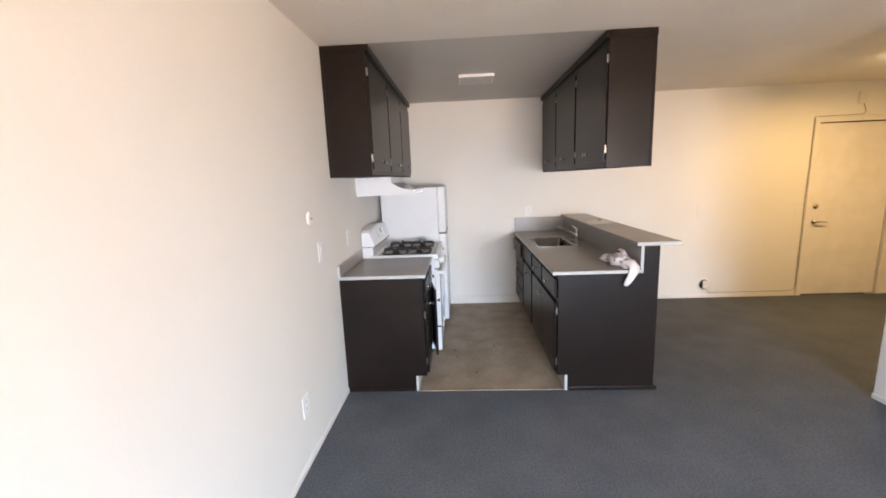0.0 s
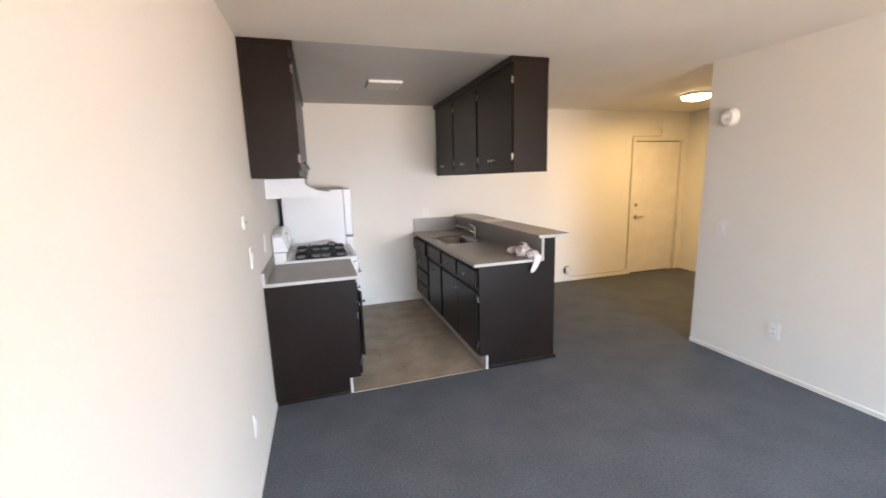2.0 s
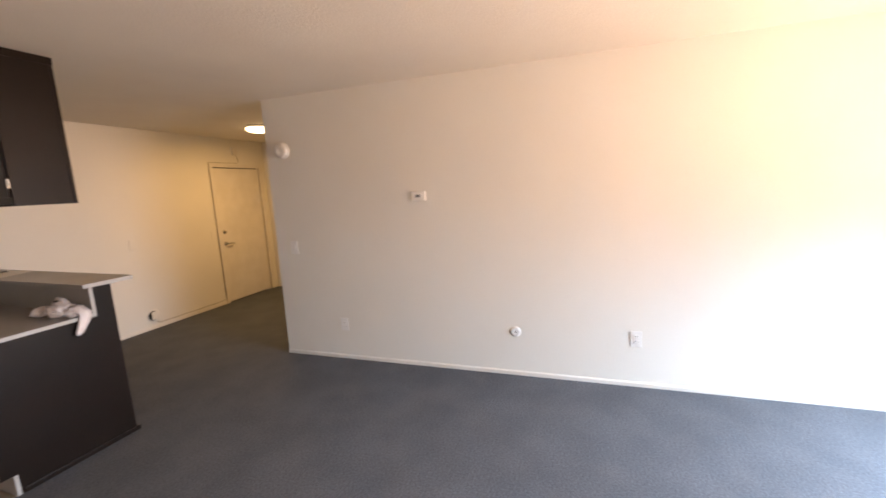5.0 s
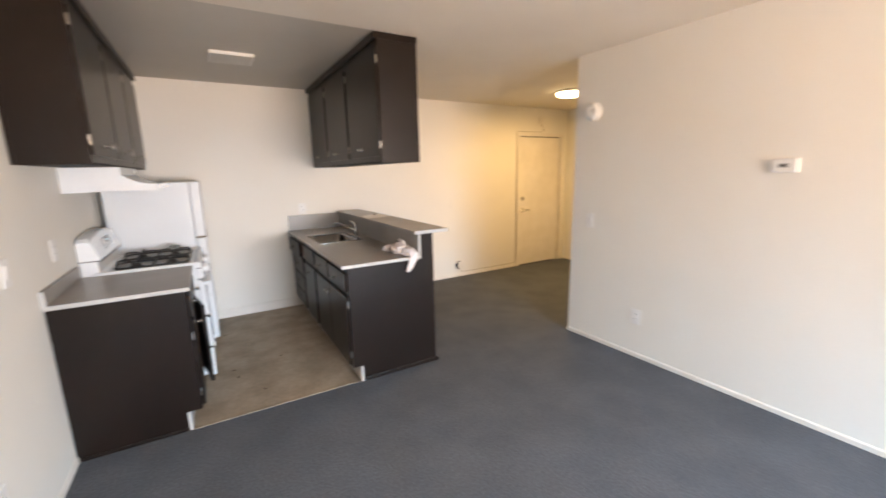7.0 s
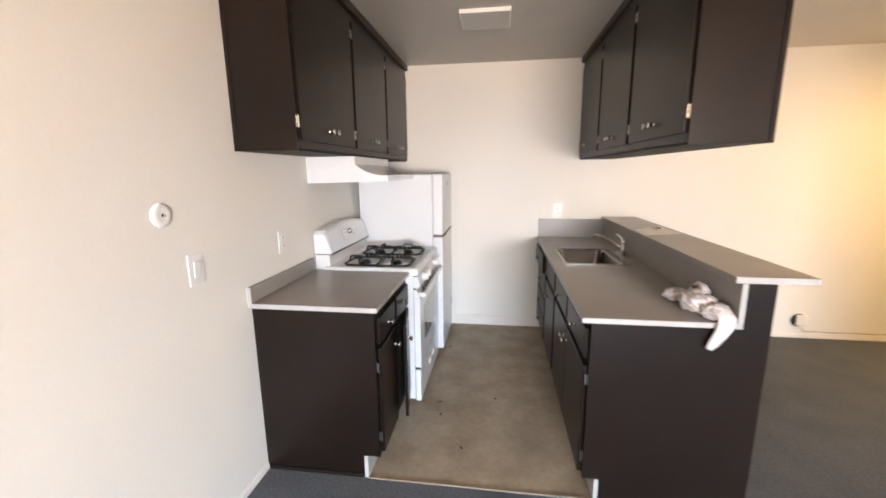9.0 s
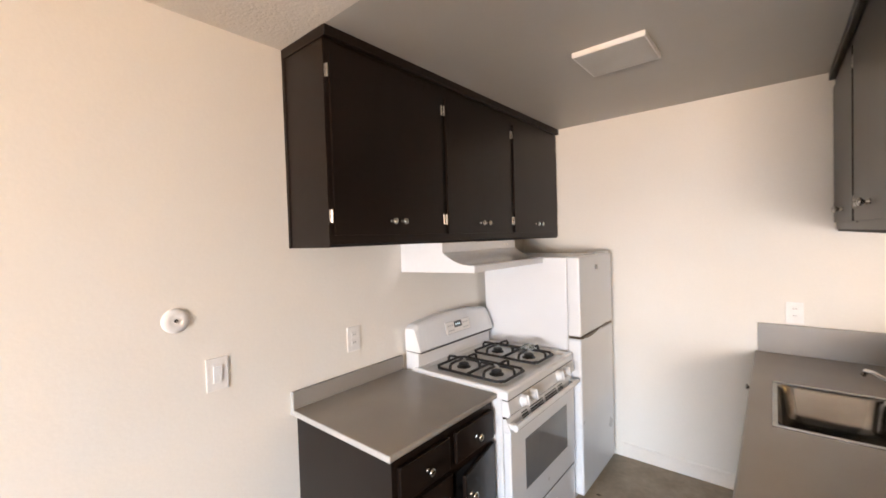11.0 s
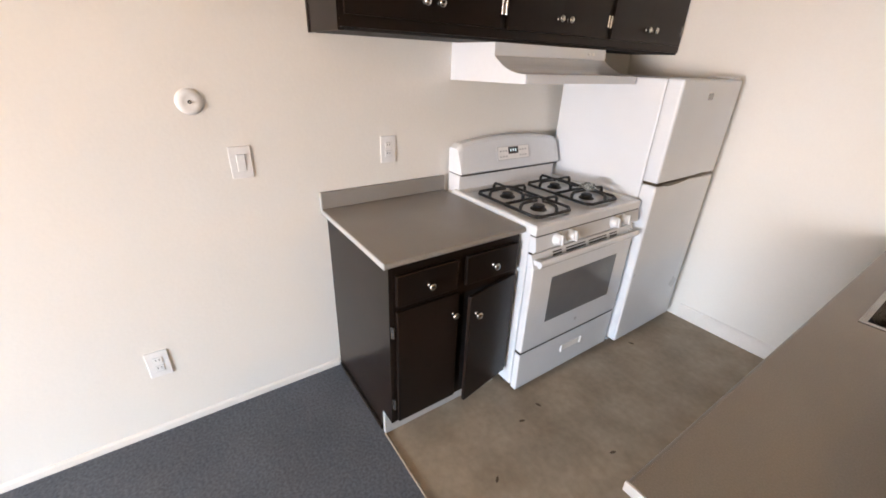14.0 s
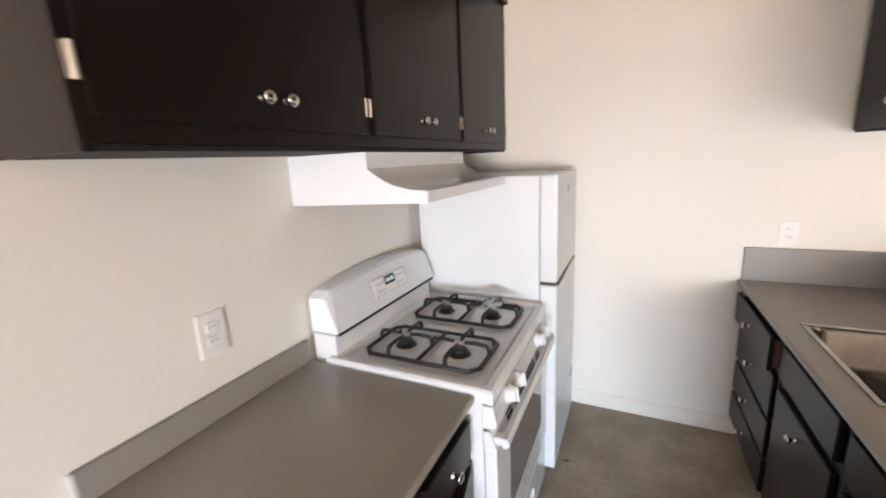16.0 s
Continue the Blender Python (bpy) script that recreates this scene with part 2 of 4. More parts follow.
wall("wall_south", "off-white painted wall round the window",
     (WEST, SOUTH - THICK, -0.1, WINDOW[0], SOUTH, TOP + 0.1), (WINDOW[1], SOUTH - THICK, -0.1, east_at(SOUTH) + THICK, SOUTH, TOP + 0.1),
     (WINDOW[0], SOUTH - THICK, -0.1, WINDOW[1], SOUTH, WINDOW[2]), (WINDOW[0], SOUTH - THICK, WINDOW[3], WINDOW[1], SOUTH, TOP + 0.1))

bm = bmesh.new()
extrude_profile([(WEST, SOUTH), (east_at(SOUTH), SOUTH), (EAST, HALL_SOUTH), (EAST, KITCHEN_Y), (WEST, KITCHEN_Y)], "z", -0.1, 0, bm)
box(KITCHEN_X, KITCHEN_Y, -0.1, EAST, NORTH, 0, bm=bm)
box(EAST, HALL_SOUTH, -0.1, HALL_EAST, NORTH, 0, bm=bm)
structure("floor", bm, CARPET, "low-pile blue-grey carpet")
structure("floor_kitchen", box(WEST, KITCHEN_Y, -0.1, KITCHEN_X, NORTH, -0.004), VINYL, "worn mottled beige sheet vinyl kitchen floor")
structure("trim_threshold", extrude_profile([(KITCHEN_Y - 0.006, -0.002), (KITCHEN_Y - 0.003, 0.003), (KITCHEN_Y + 0.003, 0.003), (KITCHEN_Y + 0.006, -0.003)], "x", -0.30, 0.785), VINYL, "thin pale metal strip between carpet and vinyl")

bm = bmesh.new()
extrude_profile([(WEST, SOUTH), (east_at(SOUTH), SOUTH), (EAST, HALL_SOUTH), (EAST, 2.80), (WEST, 2.80)], "z", TOP, TOP + 0.1, bm)
box(1.345, 2.80, TOP, EAST, NORTH, TOP + 0.1, bm=bm)
box(EAST, HALL_SOUTH, TOP, HALL_EAST, NORTH, TOP + 0.1, bm=bm)
structure("ceiling", bm, CEIL, "off-white sprayed texture ceiling")
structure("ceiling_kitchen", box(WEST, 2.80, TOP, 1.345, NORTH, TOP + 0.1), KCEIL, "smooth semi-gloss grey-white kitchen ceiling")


def baseboard(along, a, b, at, into, high=0.036, thick=0.010):
    """A skirting along x or y, from a to b, on the wall at 'at', standing out towards +1 or -1."""
    out = [(at, 0.0), (at + into * thick, 0.0), (at + into * thick, high - 0.008), (at + into * thick * 0.4, high), (at, high)]
    structure("baseboard", extrude_profile(out, along, a, b), TRIM, "low painted wooden skirting")


baseboard("y", SOUTH, 2.795, WEST, 1)
bm = extrude_profile([(EAST, 0.0), (EAST - 0.010, 0.0), (EAST - 0.010, 0.028), (EAST - 0.004, 0.036), (EAST, 0.036)], "y", SOUTH, HALL_SOUTH)
for v in bm.verts:
    v.co.x += east_at(v.co.y) - EAST
structure("baseboard", bm, TRIM, "low painted wooden skirting")
baseboard("x", 1.46, DOOR[0] - 0.06, NORTH, -1)
baseboard("x", DOOR[1] + 0.06, HALL_EAST, NORTH, -1)
baseboard("y", HALL_SOUTH, NORTH, HALL_EAST, -1)
baseboard("x", EAST, HALL_EAST, HALL_SOUTH, 1)
baseboard("x", WEST, east_at(SOUTH), SOUTH, 1)
baseboard("x", -0.08, 0.79, NORTH, -1, 0.10, 0.009)

# window in the south wall
win = thing("window_1", (WX, SOUTH - 0.1, WINDOW[2]), "aluminium sliding window in the living room wall", "window")
win["kind"] = "structure"
x0, x1, z0, z1 = WINDOW
bm = box(x0, SOUTH - 0.12, z0, x1, SOUTH - 0.07, z0 + 0.05)
box(x0, SOUTH - 0.12, z1 - 0.05, x1, SOUTH - 0.07, z1, bm=bm)
box(x0, SOUTH - 0.12, z0 + 0.05, x0 + 0.05, SOUTH - 0.07, z1 - 0.05, bm=bm)
box(x1 - 0.05, SOUTH - 0.12, z0 + 0.05, x1, SOUTH - 0.07, z1 - 0.05, bm=bm)
box(WX - 0.03, SOUTH - 0.12, z0 + 0.05, WX + 0.03, SOUTH - 0.07, z1 - 0.05, bm=bm)
part("window_frame", bm, ALU, win)
for a, b in ((x0 + 0.05, WX - 0.03), (WX + 0.03, x1 - 0.05)):
    pane = part("pane", box(a, SOUTH - 0.098, z0 + 0.05, b, SOUTH - 0.092, z1 - 0.05), PANE, win)
    pane.visible_shadow = False
part("window_sill", box(x0 - 0.03, SOUTH + 0.001, z0 - 0.03, x1 + 0.03, SOUTH + 0.05, z0 - 0.002, 0.004), TRIM, win)
tagged(part("ground", box(-60, -80, -0.35, 60, SOUTH - THICK - 0.01, -0.15), CONCRETE), "pale sunlit paved ground outside", "ground", kind="structure")


# ---- entry door ----
def entry_door():
    x0, x1, top = DOOR
    d = thing("door_1", (x0, NORTH + 0.02, 0), "closed flat cream-painted entry door with chrome lever", "door")
    d["kind"] = "structure"
    part("slab", box(x0 + 0.010, NORTH + 0.012, 0.010, x1 - 0.011, NORTH + 0.055, top - 0.011, 0.002), TRIM, d)
    bm = bmesh.new()
    box(x0 - 0.055, NORTH - 0.018, 0, x0 - 0.001, NORTH + 0.011, top + 0.055, 0.003, bm)
    box(x1 + 0.001, NORTH - 0.018, 0, x1 + 0.055, NORTH + 0.011, top + 0.055, 0.003, bm)
    box(x0 - 0.001, NORTH - 0.0175, top + 0.001, x1 + 0.001, NORTH + 0.011, top + 0.055, 0.003, bm)
    part("door_frame", bm, TRIM, d)
    # near-black backing paints the shade in the gap round the slab
    part("jamb_shadow", box(x0 - 0.018, NORTH + 0.06, 0.0, x1 + 0.018, NORTH + 0.10, top + 0.018), PAINTED_SHADOW, d)
    part("deadbolt", lathe([(0.030, 0), (0.030, 0.008), (0.024, 0.014), (0.012, 0.016), (0.012, 0.026)], (x0 + 0.075, NORTH + 0.012, 1.085), "-y"), NICKEL, d, "round nickel deadbolt", True)
    rose = part("rose", lathe([(0.031, 0), (0.031, 0.007), (0.024, 0.012), (0.011, 0.013), (0.011, 0.042)], (x0 + 0.075, NORTH + 0.012, 0.905), "-y"), NICKEL, d, "nickel lever rose", True)
    part("door_handle", tube([(x0 + 0.075, NORTH - 0.030, 0.905), (x0 + 0.11, NORTH - 0.034, 0.906), (x0 + 0.16, NORTH - 0.034, 0.902), (x0 + 0.195, NORTH - 0.030, 0.897)], [0.011, 0.010, 0.009, 0.007]), NICKEL, rose, "nickel lever handle", True)
    for z in (0.25, 1.05, 1.82):
        part("hinge", lathe([(0.007, 0), (0.007, 0.09)], (x1 - 0.002, NORTH - 0.014, z), steps=10), TRIM, d, "painted hinge", True)
    return d


entry_door()


# ---- kitchen cabinets ----
def knob(at, way, parent):
    """A small mushroom knob standing out towards way along x."""
    axis = "x" if way > 0 else "-x"
    pr = [(0.0105, 0), (0.008, 0.004), (0.0055, 0.010), (0.0065, 0.016), (0.0145, 0.022), (0.0155, 0.027), (0.011, 0.031), (0.004, 0.0325)]
    return part("knob", lathe(pr, at, axis, 18), NICKEL, parent, "brushed nickel knob", True)


def hinge(x, y, z, way, parent):
    bm = box(min(x, x + way * 0.004), y - 0.009, z - 0.026, max(x, x + way * 0.004), y + 0.009, z + 0.026, 0.001)
    lathe([(0.0048, 0), (0.0048, 0.052)], (x + way * 0.008, y, z - 0.026), steps=10, bm=bm)
    return part("hinge", bm, NICKEL, parent, "small exposed metal hinge")


def slab_door(name, x, way, y0, y1, z0, z1, parent, turn=None, thick=0.019, bevel=0.004):
    """A flat overlay door or drawer front on the face at x, standing out towards way."""
    a, b = sorted((x + way * 0.0005, x + way * thick))
    return part(name, box(a, y0, z0, b, y1, z1, bevel, turn=turn), DARK, parent)


def wall_cabinet(x_wall, x_face, way, y0, y1, z0, z1, seams, label):
    cab = thing("wall_cabinet", ((x_wall + x_face) / 2, (y0 + y1) / 2, z0), label, "cabinet")
    a, b = sorted((x_wall, x_face))
    part("body", box(a, y0 + 0.004, z0 + 0.012, b, y1, z1 - 0.001, 0.002), DARK, cab)
    bm = box(a + (0.002 if way > 0 else -0.001), y0 - 0.004, z0, b + (0.001 if way > 0 else -0.002), y0 + 0.0035, z1 - 0.002, 0.0015)
    part("end_panel", bm, DARK, cab)
    # narrow border round the end panel, and the flat moulding under the ceiling
    bm = box(a + 0.003, y0 - 0.009, z1 - 0.045, b + 0.014 * (way > 0), y0 - 0.0045, z1 - 0.002, 0.001)
    w0, w1 = (a + 0.003, a + 0.021) if way > 0 else (b - 0.021, b - 0.003)
    box(w0, y0 - 0.0085, z0, w1, y0 - 0.0045, z1 - 0.046, 0.001, bm)
    part("border", bm, DARK, cab)
    f0, f1 = sorted((x_face + way * 0.0005, x_face + way * 0.026))
    part("top_trim", box(f0, y0 - 0.009, z1 - 0.045, f1, y1 - 0.002, z1 - 0.002, 0.004), DARK, cab)
    # darker sheet that paints the shade beneath the cabinet
    part("underside_shadow", box(a + 0.006, y0 + 0.02, z0 + 0.001, b - 0.006, y1 - 0.004, z0 + 0.0115), PAINTED_SHADOW, cab)
    for k in range(len(seams) - 1):
        s0, s1 = seams[k] + 0.022, seams[k + 1] - 0.022
        mid = (s0 + s1) / 2
        for n, (p, q) in enumerate(((s0, mid - 0.00015), (mid + 0.00015, s1))):
            door = slab_door("door", x_face, way, p, q, z0 + 0.048, z1 - 0.10, cab, thick=0.013, bevel=0.0)
            knob((x_face + way * 0.013, mid + (-0.032 if n == 0 else 0.032), z0 + 0.108), way, door)
            for hz in (z0 + 0.124, z1 - 0.17):
                hinge(x_face + way * 0.0006, (s0 - 0.011) if n == 0 else (s1 + 0.011), hz, way, door)
        if k:
            # dark strip on the face, painting the shade between neighbouring doors
            g0, g1 = sorted((x_face + way * 0.0003, x_face + way * 0.0016))
            part("stile_shadow", box(g0, seams[k] - 0.013, z0 + 0.04, g1, seams[k] + 0.013, z1 - 0.09), PAINTED_SHADOW, cab)
    return cab


wall_cabinet(WEST + 0.001, -0.545, 1, 2.802, NORTH - 0.001, 1.617, TOP, (2.799, 3.505, 4.207, 4.905),
             "dark espresso painted wall cabinets above the range, closed")
wall_cabinet(1.345, 1.046, -1, 2.806, NORTH - 0.001, 1.612, TOP, (2.803, 3.52, 4.215, 4.905),
             "dark espresso painted wall cabinets hung over the sink")


def west_base_cabinet():
    y0, y1, xf = 2.80, 3.435, -0.235
    cab = thing("base_cabinet", (-0.54, 3.12, 0), "dark espresso base cabinet with one door ajar", "cabinet")
    part("body", box(WEST + 0.001, y0 + 0.017, 0.122, xf, y1, 0.884, 0.002), DARK, cab)
    part("end_panel", extrude_profile([(WEST + 0.002, 0.001), (-0.302, 0.001), (-0.302, 0.122), (xf, 0.122), (xf, 0.884), (WEST + 0.002, 0.884)], "y", y0, y0 + 0.0165), DARK, cab)
    part("toe_kick", box(-0.318, y0 - 0.003, -0.003, -0.298, y1, 0.121, 0.002), EDGE, cab, "pale scuffed toe board")
    part("base_trim", box(WEST + 0.014, y0 - 0.010, 0.0005, -0.325, y0 - 0.0005, 0.020, 0.004), DARK, cab)
    for p, q in ((2.825, 3.100), (3.142, 3.420)):
        dr = slab_door("drawer", xf, 1, p, q, 0.712, 0.844, cab)
        knob((xf + 0.019, (p + q) / 2, 0.775), 1, dr)
    door = slab_door("door", xf, 1, 2.825, 3.112, 0.135, 0.690, cab)
    knob((xf + 0.019, 3.082, 0.600), 1, door)
    for z in (0.233, 0.600):
        hinge(xf + 0.0006, 2.812, z, 1, door)
    piv = Vector((xf + 0.002, 3.420, 0.38))
    turn = (Matrix.Rotation(radians(10.5), 3, "Z"), piv)
    ajar = slab_door("door", xf, 1, 3.120, 3.420, 0.135, 0.690, cab, turn)
    k = turn[0] @ (Vector((xf + 0.019, 3.158, 0.600)) - piv) + piv
    knob(tuple(k), 1, ajar)
    # the body is solid: a black sheet paints the shade of its interior
    part("inside_shadow", box(xf + 0.0004, 3.15, 0.14, xf + 0.0012, 3.41, 0.670), PAINTED_SHADOW, cab, "black sheet painting the shaded interior behind the open door")


west_base_cabinet()


def worktop(name, x0, x1, y0, y1, z1, label, cut=None):
    """A laminate worktop with a rolled front edge and a pale end strip."""
    top = thing(name, ((x0 + x1) / 2, (y0 + y1) / 2, z1 - 0.036), label, "countertop")
    pieces = [(x0, y0, x1, y1)] if not cut else [(x0, y0, x1, cut[1]), (x0, cut[3], x1, y1), (x0, cut[1], cut[0], cut[3]), (cut[2], cut[1], x1, cut[3])]
    bm = bmesh.new()
    for a, b, c, d in pieces:
        box(a, b, z1 - 0.024, c, d, z1, bm=bm)
    bmesh.ops.remove_doubles(bm, verts=bm.verts, dist=0.0005)
    part("surface", bm, LAMINATE, top)
    return top


wt = worktop("countertop", WEST + 0.001, -0.219, 2.778, 3.443, 0.911, "grey laminate worktop with a pale worn edge")
part("front_edge", extrude_profile([(-0.2188, 0.911)] + arc(-0.219, 0.902, 0.009, 88, 0, 6) + [(-0.210, 0.892), (-0.214, 0.887), (-0.2188, 0.887)], "y", 2.778, 3.443), LAMINATE, wt)
part("end_strip", box(WEST + 0.022, 2.7735, 0.887, -0.211, 2.7778, 0.9105, 0.0015), EDGE, wt, "pale laminate end strip")
part("backsplash", box(WEST + 0.001, 2.778, 0.9115, WEST + 0.021, 3.443, 0.989, 0.003), LAMINATE, wt)
part("end_strip", box(WEST + 0.001, 2.7735, 0.887, WEST + 0.0215, 2.7778, 0.989, 0.0015), EDGE, wt, "pale laminate end strip")


def east_base_cabinet():
    y0, y1, xf = 2.785, NORTH - 0.001, 0.733
    cab = thing("base_cabinet", (1.0, 3.85, 0), "dark espresso sink base cabinet with one drawer pulled open", "cabinet")
    bm = box(xf, y0 + 0.017, 0.122, 1.30, y1, 0.70)
    box(xf, y0 + 0.017, 0.7005, xf + 0.02, y1, 0.884, bm=bm)
    box(1.28, y0 + 0.017, 0.7005, 1.2935, y1, 0.884, bm=bm)
    part("body", bm, DARK, cab)
    part("end_panel", extrude_profile([(0.790, 0.001), (1.425, 0.001), (1.425, 1.070), (1.315, 1.070), (1.315, 0.884), (xf, 0.884), (xf, 0.122), (0.790, 0.122)], "y", y0, y0 + 0.0165), DARK, cab)
    part("toe_kick", box(0.786, y0 - 0.003, -0.003, 0.806, y1, 0.121, 0.002), EDGE, cab, "pale scuffed toe board")
    part("base_trim", box(0.815, y0 - 0.012, 0.0005, 1.447, y0 - 0.0005, 0.030, 0.004), DARK, cab)
    part("bar_wall", box(1.316, y0 + 0.017, 0.001, 1.425, y1, 1.070, 0.002), DARK, cab)
    part("base_trim", box(1.4255, y0 - 0.0005, 0.0005, 1.440, y1, 0.030, 0.003), DARK, cab)
    # drawers over a pair of doors
    for p, q in ((2.815, 3.265), (3.300, 3.735)):
        dr = slab_door("drawer", xf, -1, p, q, 0.705, 0.840, cab)
        knob((xf - 0.019, (p + q) / 2, 0.772), -1, dr)
    for p, q, k in ((2.815, 3.274, 3.235), (3.278, 3.735, 3.315)):
        d = slab_door("door", xf, -1, p, q, 0.135, 0.665, cab)
        knob((xf - 0.019, k, 0.600), -1, d)
        if p < 3:
            for z in (0.225, 0.610):
                hinge(xf - 0.0006, 2.803, z, -1, d)
    # sink front and its door
    slab_door("false_front", xf, -1, 3.795, 4.265, 0.705, 0.840, cab)
    d = slab_door("door", xf, -1, 3.795, 4.265, 0.135, 0.665, cab)
    knob((xf - 0.019, 4.03, 0.600), -1, d)
    # stack of drawers, the top one pulled out
    zs = (0.128, 0.300, 0.480, 0.690, 0.855)
    for n in range(4):
        out = 0.024 if n == 3 else 0.0
        dr = slab_door("drawer", xf - out, -1, 4.325, 4.895, zs[n] + 0.008, zs[n + 1] - 0.012, cab)
        knob((xf - out - 0.019, 4.61, (zs[n] + zs[n + 1]) / 2), -1, dr)
        if out:
            bm = box(xf - out, 4.34, zs[n] + 0.02, xf + 0.001, 4.352, zs[n + 1] - 0.03)
            box(xf - out, 4.868, zs[n] + 0.02, xf + 0.001, 4.88, zs[n + 1] - 0.03, bm=bm)
            box(xf - out, 4.352, zs[n] + 0.02, xf + 0.001, 4.868, zs[n] + 0.03, bm=bm)
            part("drawer_box", bm, RAW, dr, "raw reddish wooden drawer sides")
    # upright dark strips paint the shade between the fronts
    for y in (3.765, 4.295):
        part("stile_shadow", box(xf - 0.0016, y - 0.014, 0.11, xf - 0.0003, y + 0.014, 0.85), PAINTED_SHADOW, cab)


east_base_cabinet()

SINK = (0.785, 3.79, 1.15, 4.33)
wt = worktop("countertop", 0.700, 1.294, 2.780, NORTH - 0.001, 0.905, "long grey laminate worktop with sink cut-out", SINK)
part("front_edge", extrude_profile([(0.6998, 0.905)] + arc(0.700, 0.896, 0.009, 92, 180, 6) + [(0.691, 0.886), (0.695, 0.8845), (0.6998, 0.8845)], "y", 2.780, NORTH - 0.001), LAMINATE, wt)
part("end_strip", box(0.690, 2.7755, 0.8815, 1.3145, 2.7798, 0.9045, 0.0015), EDGE, wt, "pale laminate end strip")
part("backsplash", box(1.2945, 2.780, 0.8845, 1.3145, NORTH - 0.022, 1.0715, 0.002), LAMINATE, wt)
part("end_strip", box(1.2935, 2.7755, 0.905, 1.3148, 2.7798, 1.0715, 0.0015), EDGE, wt, "pale laminate end strip")
part("backsplash", box(0.705, NORTH - 0.021, 0.9055, 1.3145, NORTH - 0.001, 1.077, 0.002), LAMINATE, wt)

bar = thing("bar_top", (1.41, 3.85, 1.072), "raised grey laminate breakfast bar top on a half wall", "countertop")
part("surface", box(1.268, 2.782, 1.0725, 1.566, NORTH - 0.002, 1.0985, 0.002), LAMINATE, bar)
part("end_strip", box(1.268, 2.7775, 1.0725, 1.566, 2.7815, 1.098, 0.0015), EDGE, bar, "pale laminate end strip")


def sink():
    x0, y0, x1, y1 = SINK
    s = thing("sink", ((x0 + x1) / 2, (y0 + y1) / 2, 0.905), "single-bowl stainless steel drop-in kitchen sink", "sink")
    # rim ring
    bm = bmesh.new()
    o = (x0 - 0.010, y0 - 0.012, x1 + 0.040, y1 + 0.012)
    for a, b, c, d in ((o[0], o[1], o[2], y0 + 0.006), (o[0], y1 - 0.012, o[2], o[3]), (o[0], y0 + 0.006, x0 + 0.006, y1 - 0.006), (x1 - 0.006, y0 + 0.006, o[2], y1 - 0.006)):
        box(a, b, 0.9052, c, d, 0.9095, bm=bm)
    bmesh.ops.remove_doubles(bm, verts=bm.verts, dist=0.0005)
    part("rim", bm, STEEL, s)
    bm = bmesh.new()
    rings = []
    for inset, z, r in ((0.006, 0.9085, 0.05), (0.016, 0.895, 0.05), (0.024, 0.78, 0.055), (0.05, 0.752, 0.06), (0.12, 0.748, 0.05)):
        ring = []
        for cx, cy, a0 in ((x1 - inset - r, y1 - inset - r, 0), (x0 + inset + r, y1 - inset - r, 90), (x0 + inset + r, y0 + inset + r, 180), (x1 - inset - r, y0 + inset + r, 270)):
            ring += [bm.verts.new((u, v, z)) for u, v in arc(cx, cy, r, a0, a0 + 90, 6)]
        rings.append(ring)
    for a, b in zip(rings, rings[1:]):
        for k in range(len(a)):
            bm.faces.new((a[k], a[(k + 1) % len(a)], b[(k + 1) % len(a)], b[k]))
    bm.faces.new(rings[-1])
    part("bowl", bm, STEEL, s, smooth=True)
    part("drain", lathe([(0.042, 0), (0.040, 0.003), (0.028, 0.004), (0.026, 0.001)], ((x0 + x1) / 2, (y0 + y1) / 2, 0.7485)), CHROME, s, "round drain strainer", True)


sink()


def faucet():
    x, y, z = 1.232, 4.10, 0.9096
    f = thing("faucet", (x, y, z), "chrome single-lever kitchen faucet behind the sink", "faucet")
    part("base_plate", box(x - 0.022, y - 0.10, z - 0.004, x + 0.022, y + 0.10, z + 0.007, 0.004), CHROME, f)
    part("body", lathe([(0.019, 0.0), (0.018, 0.035), (0.016, 0.055), (0.015, 0.085), (0.017, 0.095), (0.009, 0.105)], (x, y, z + 0.008)), CHROME, f, smooth=True)
    part("spout", tube([(x - 0.008, y + 0.004, z + 0.050), (x - 0.045, y + 0.045, z + 0.078), (x - 0.095, y + 0.112, z + 0.104), (x - 0.135, y + 0.172, z + 0.117), (x - 0.152, y + 0.200, z + 0.116), (x - 0.160, y + 0.210, z + 0.094)], [0.012, 0.010, 0.009, 0.009, 0.010, 0.0095], sides=12), CHROME, f, smooth=True)
    part("lever", tube([(x, y, z + 0.100), (x - 0.002, y + 0.012, z + 0.116), (x - 0.012, y + 0.060, z + 0.128), (x - 0.024, y + 0.110, z + 0.136)], [0.013, 0.012, 0.008, 0.007], sides=10), CHROME, f, smooth=True)


faucet()


